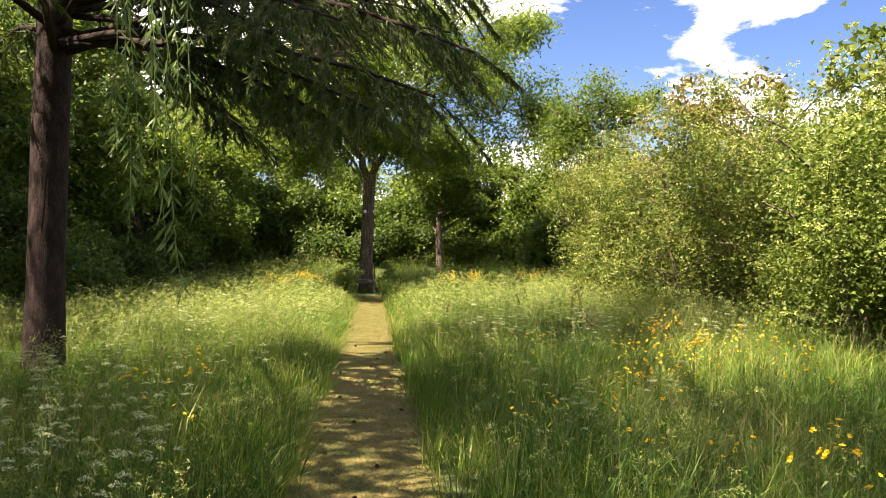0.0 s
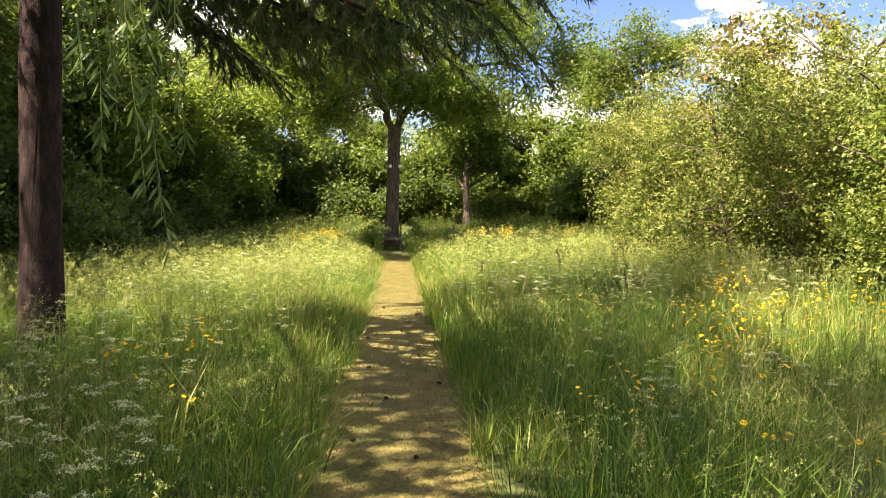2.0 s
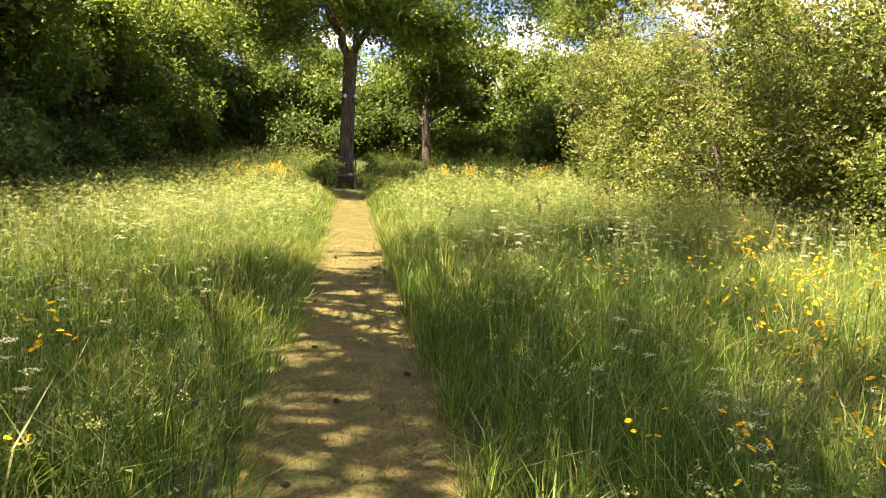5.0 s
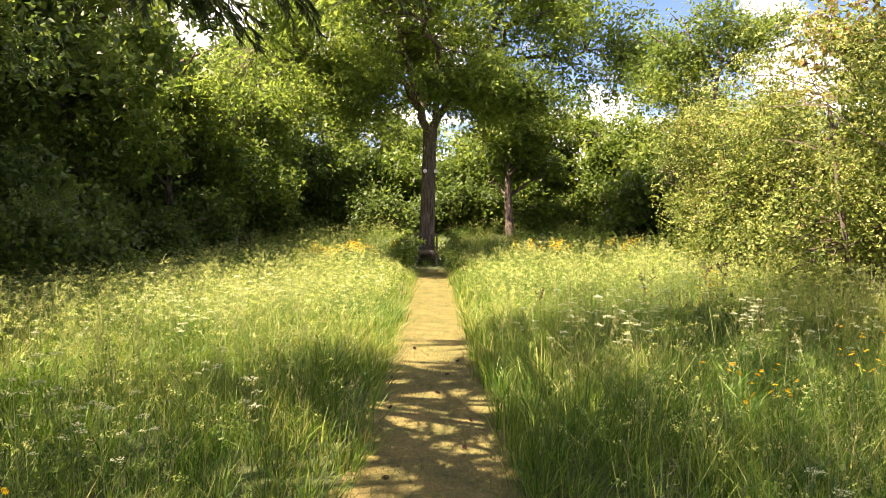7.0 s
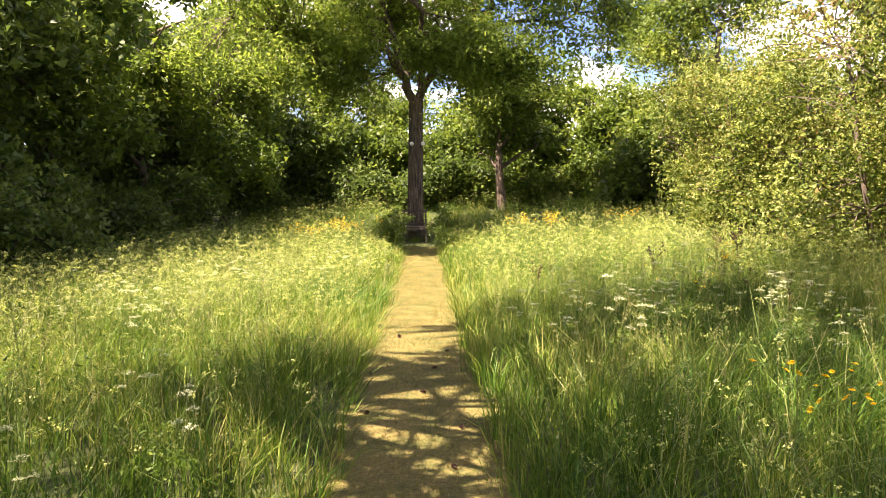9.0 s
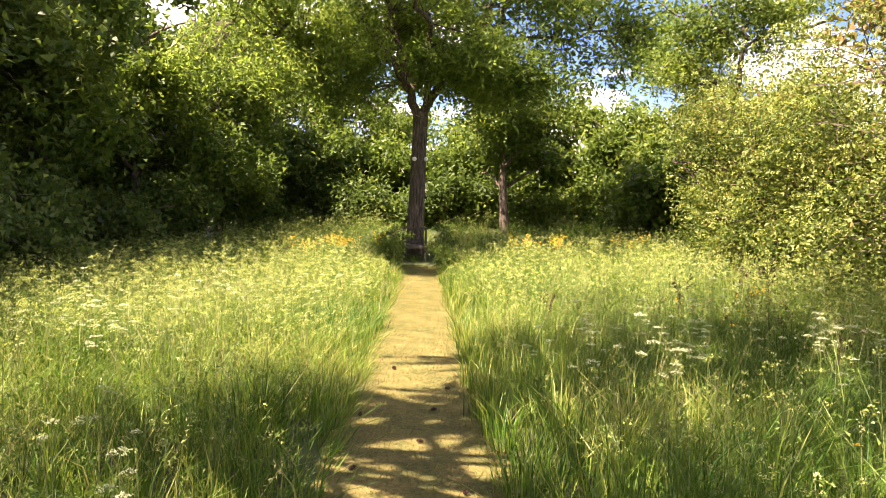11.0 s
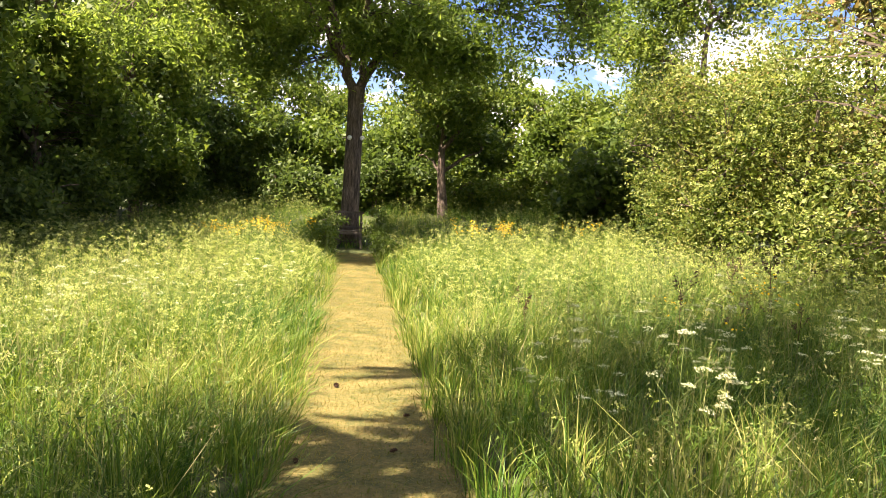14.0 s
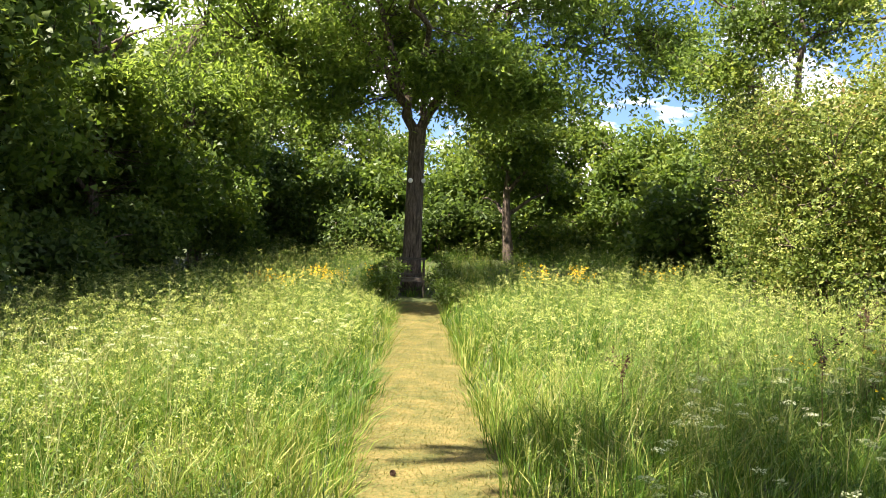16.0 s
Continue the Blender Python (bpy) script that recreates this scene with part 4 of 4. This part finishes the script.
sow([cow_parsley_plant(h, k) for h, k in ((0.75, 5), (0.62, 4), (0.9, 6), (0.7, 3))],
    around((-1.75, 4.6, 0.4, 22), (-2.9, 8.6, 0.7, 16), (-2.4, 6.5, 0.6, 9), (-1.5, 9.0, 0.5, 7), (-3.2, 14.5, 0.8, 26), (-4.4, 16.5, 0.9, 26), (-2.2, 15.8, 0.5, 10), (1.9, 6.5, 0.5, 6), (2.9, 12.6, 0.8, 26), (4.6, 11.2, 0.6, 14), (1.5, 12.0, 0.3, 5), (-1.2, 18.0, 0.5, 5), (3.6, 14.0, 0.8, 8)),
    "cow parsley with flat white flower heads on branching stalks", "wildflower", "cow parsley plants")
sow([yellow_plant(h, k) for h, k in ((0.62, 7), (0.75, 11), (0.55, 5))],
    around((2.6, 7.6, 0.45, 14), (3.9, 9.2, 0.6, 26), (2.3, 4.7, 0.45, 6), (3.3, 6.6, 0.5, 5), (1.3, 5.7, 0.15, 3), (-1.5, 6.0, 0.15, 3), (3.5, 14.8, 0.3, 6)),
    "yellow daisy-like wildflowers on thin green stalks", "wildflower", "yellow wildflowers")
sow([yellow_plant(h, k) for h, k in ((0.72, 12), (0.82, 14))],
    around((-1.9, 26.0, 0.4, 13), (-2.9, 25.2, 0.3, 6), (2.8, 25.4, 0.4, 12), (5.0, 26.0, 0.2, 4), (-1.0, 27.2, 0.12, 3)),
    "tall yellow wildflowers in full bloom near the walnut", "wildflower", "tall yellow wildflowers", 0.95, 1.15)
sow([dock_plant(h) for h in (0.66, 0.78)], around((3.6, 15.6, 0.5, 7), (2.6, 14.2, 0.6, 4)),
    "dry brown dock stem with dark seed heads", "wildflower", "dock stems")


# ---- pine cones on the path ----
def pine_cone(name="pine_cone"):
    g = Geo()
    for k in range(34):
        t = k / 33
        a = k * 2.4
        r = 0.02 * math.sin(0.35 + 2.5 * t) + 0.004
        z = -0.03 + 0.06 * t
        d = np.array([math.cos(a), math.sin(a), 0.0])
        s = np.array([-d[1], d[0], 0])
        o = np.array([0, 0, z])
        v = np.array([o, o + d * r * 0.7 + s * 0.008, o + d * r + [0, 0, 0.008], o + d * r * 0.7 - s * 0.008, o + d * r * 0.75 + [0, 0, 0.004]])
        g.add(v, [[0, 1, 4], [1, 2, 4], [2, 3, 4], [3, 0, 4]])
    tube(g, np.array([[0, 0, -0.03], [0, 0, 0.0], [0, 0, 0.03]]), [0.009, 0.013, 0.004], 6)
    return part(name, g, M_CONE)


cone = pine_cone()
tagged(cone, "small dark brown pine cone lying on the mown path", "pine cone", "fallen pine cones")
CONES = [(-0.21, 14.0), (-0.28, 8.93), (-0.35, 10.8), (0.22, 9.6), (0.05, 11.4), (0.3, 10.4), (-0.1, 7.6), (0.15, 12.3), (-0.4, 12.1), (0.36, 8.2), (-0.3, 6.4), (0.1, 6.0), (0.28, 13.1), (-0.05, 5.2)]
for k, (x, y) in enumerate(CONES):
    m = pose(x, y, float(land(x, y)) + 0.026, 82, 10 * (k % 3), 67 * k) @ Matrix.Scale(0.75 if k else 0.95, 4)
    if k:
        copy_thing(cone, m)
    else:
        cone.matrix_basis = m


# ---- seat before the walnut ----
def box(geo, c, size, rz=0.0, bevel=0.006):
    """A board with its edges taken off."""
    bm = bmesh.new()
    bmesh.ops.create_cube(bm, size=1.0)
    bmesh.ops.scale(bm, vec=size, verts=bm.verts)
    bmesh.ops.bevel(bm, geom=list(bm.edges), offset=min(bevel, min(size) * 0.3), segments=1, affect="EDGES")
    bmesh.ops.triangulate(bm, faces=bm.faces)
    turn = Matrix.Translation(c) @ Matrix.Rotation(rz, 4, "Y")
    v = [turn @ p.co for p in bm.verts]
    bm.verts.index_update()
    geo.add([tuple(p) for p in v], [[p.index for p in f.verts] for f in bm.faces])
    bm.free()


def garden_chair():
    x, y = -0.17, 28.75
    e = root("garden_chair", x, y, "weathered wooden garden chair with lattice back under the tree", "chair")

    def board(name, c, size, turn=0.0, parent=e):
        g = Geo()
        box(g, c, size, turn)
        return part(name, g, M_WOOD, parent)
    for sx in (-0.31, 0.31):
        board("leg", (sx, -0.24, 0.31), (0.055, 0.055, 0.66))
        board("leg", (sx, 0.22, 0.42), (0.055, 0.055, 0.94))
        board("armrest", (sx, -0.02, 0.655), (0.08, 0.56, 0.03))
    for k in range(6):
        board("seat_slat", (0, -0.22 + 0.085 * k, 0.44), (0.6, 0.07, 0.022))
    board("apron", (0, -0.245, 0.385), (0.57, 0.025, 0.07))
    board("stretcher", (0, -0.02, 0.16), (0.6, 0.04, 0.04))
    back = board("back_rail", (0, 0.22, 0.905), (0.74, 0.05, 0.06))
    board("back_rail", (0, 0.22, 0.52), (0.57, 0.035, 0.05))
    for k in range(3):
        cx = -0.19 + 0.19 * k
        board("lattice_bar", (cx, 0.213, 0.71), (0.02, 0.014, 0.37), 0.46, back)
        board("lattice_bar", (cx, 0.228, 0.71), (0.02, 0.014, 0.37), -0.46, back)


garden_chair()


for x, y, h, w in [(-0.82, 28.5, 0.95, 0.42), (0.55, 28.55, 1.0, 0.45), (-0.95, 29.6, 0.9, 0.5), (0.75, 29.7, 0.9, 0.5), (-0.7, 27.3, 1.2, 0.44), (-0.72, 26.5, 1.15, 0.44), (-0.74, 25.7, 0.95, 0.36), (0.6, 26.9, 0.75, 0.3), (0.64, 25.4, 0.6, 0.26)]:
    leafy_tree("leafy_herb", x, y, h, w, 0.05, M_HEDGE, "dark green leafy herb clump by the end of the path", "herbs round the garden chair", clumps=40, per=26, leaf=0.06, aspect=0.5, stems=4, trunk=0.008, spread=0.07, category="plant", bark=M_STALK, each=8, limbs=1)


def trunk_light(x):
    """A round white lamp head on a short bracket on the walnut's trunk."""
    e = new("white_lamp")
    e.location = (-0.07 + x, 29.29, 3.14)
    tagged(e, "small round white lamp fixed to the walnut trunk", "lamp", "lamps on the trunk")
    g = Geo()
    tube(g, np.array([[0, -0.06, 0], [0, -0.04, 0], [0, 0.0, 0], [0, 0.02, 0]]), [0.045, 0.062, 0.058, 0.03], 14)
    a = np.linspace(0, 6.283, 14, endpoint=False)
    v = np.concatenate([np.stack([0.045 * np.cos(a), -0.06 + 0 * a, 0.045 * np.sin(a)], 1), [[0, -0.075, 0]]])
    g.add(v, [[q, (q + 1) % 14, 14] for q in range(14)])
    part("lamp_head", g, M_WHITE, e, smooth=True)
    g = Geo()
    tube(g, np.array([[0, 0.02, 0], [-x * 0.4, 0.10, -0.01]]), [0.014, 0.014], 6)
    part("bracket", g, M_CABLE, e)


trunk_light(-0.165)
trunk_light(0.165)


# ---- fence post at the wood's edge, and cables beyond the hedge ----
def fence_post(x, y):
    e = root("fence_post", x, y, "dark slim wooden post at the edge of the wood", "post")
    g = Geo()
    tube(g, np.array([[0, 0, -0.2], [0, 0, 0.6], [0.01, 0, 1.22], [0.01, 0, 1.27]]), [0.05, 0.048, 0.046, 0.02], 8, lumps=0.04)
    part("post", g, M_BARK, e)


fence_post(-6.85, 20.7)


def cables():
    poles = []
    for x in (-34.0, 34.0):
        e = root("cable_pole", x, 62.0, "wooden pole that carries overhead cables", "pole", "cable poles")
        g = Geo()
        tube(g, np.array([[0, 0, -0.5], [0, 0, 4.0], [0, 0, 8.2]]), [0.15, 0.13, 0.11], 8)
        part("post", g, M_WOOD, e)
        g = Geo()
        box(g, (0, -0.12, 7.6), (0.1, 0.1, 1.4))
        part("crossarm", g, M_WOOD, e)
        poles.append(e)
    z0 = float(land(0, 62.0))
    for dz in (6.9, 7.25, 7.6):
        g = Geo()
        t = np.linspace(-1, 1, 25)
        tube(g, np.stack([34 * t, 61.83 + 0 * t, z0 + dz - 0.7 * (1 - t ** 2) + 0.0], 1), 0.022, 4)
        tagged(part("overhead_cable", g, M_CABLE), "thin dark overhead cable strung beyond the hedge", "cable", "overhead cables")


cables()
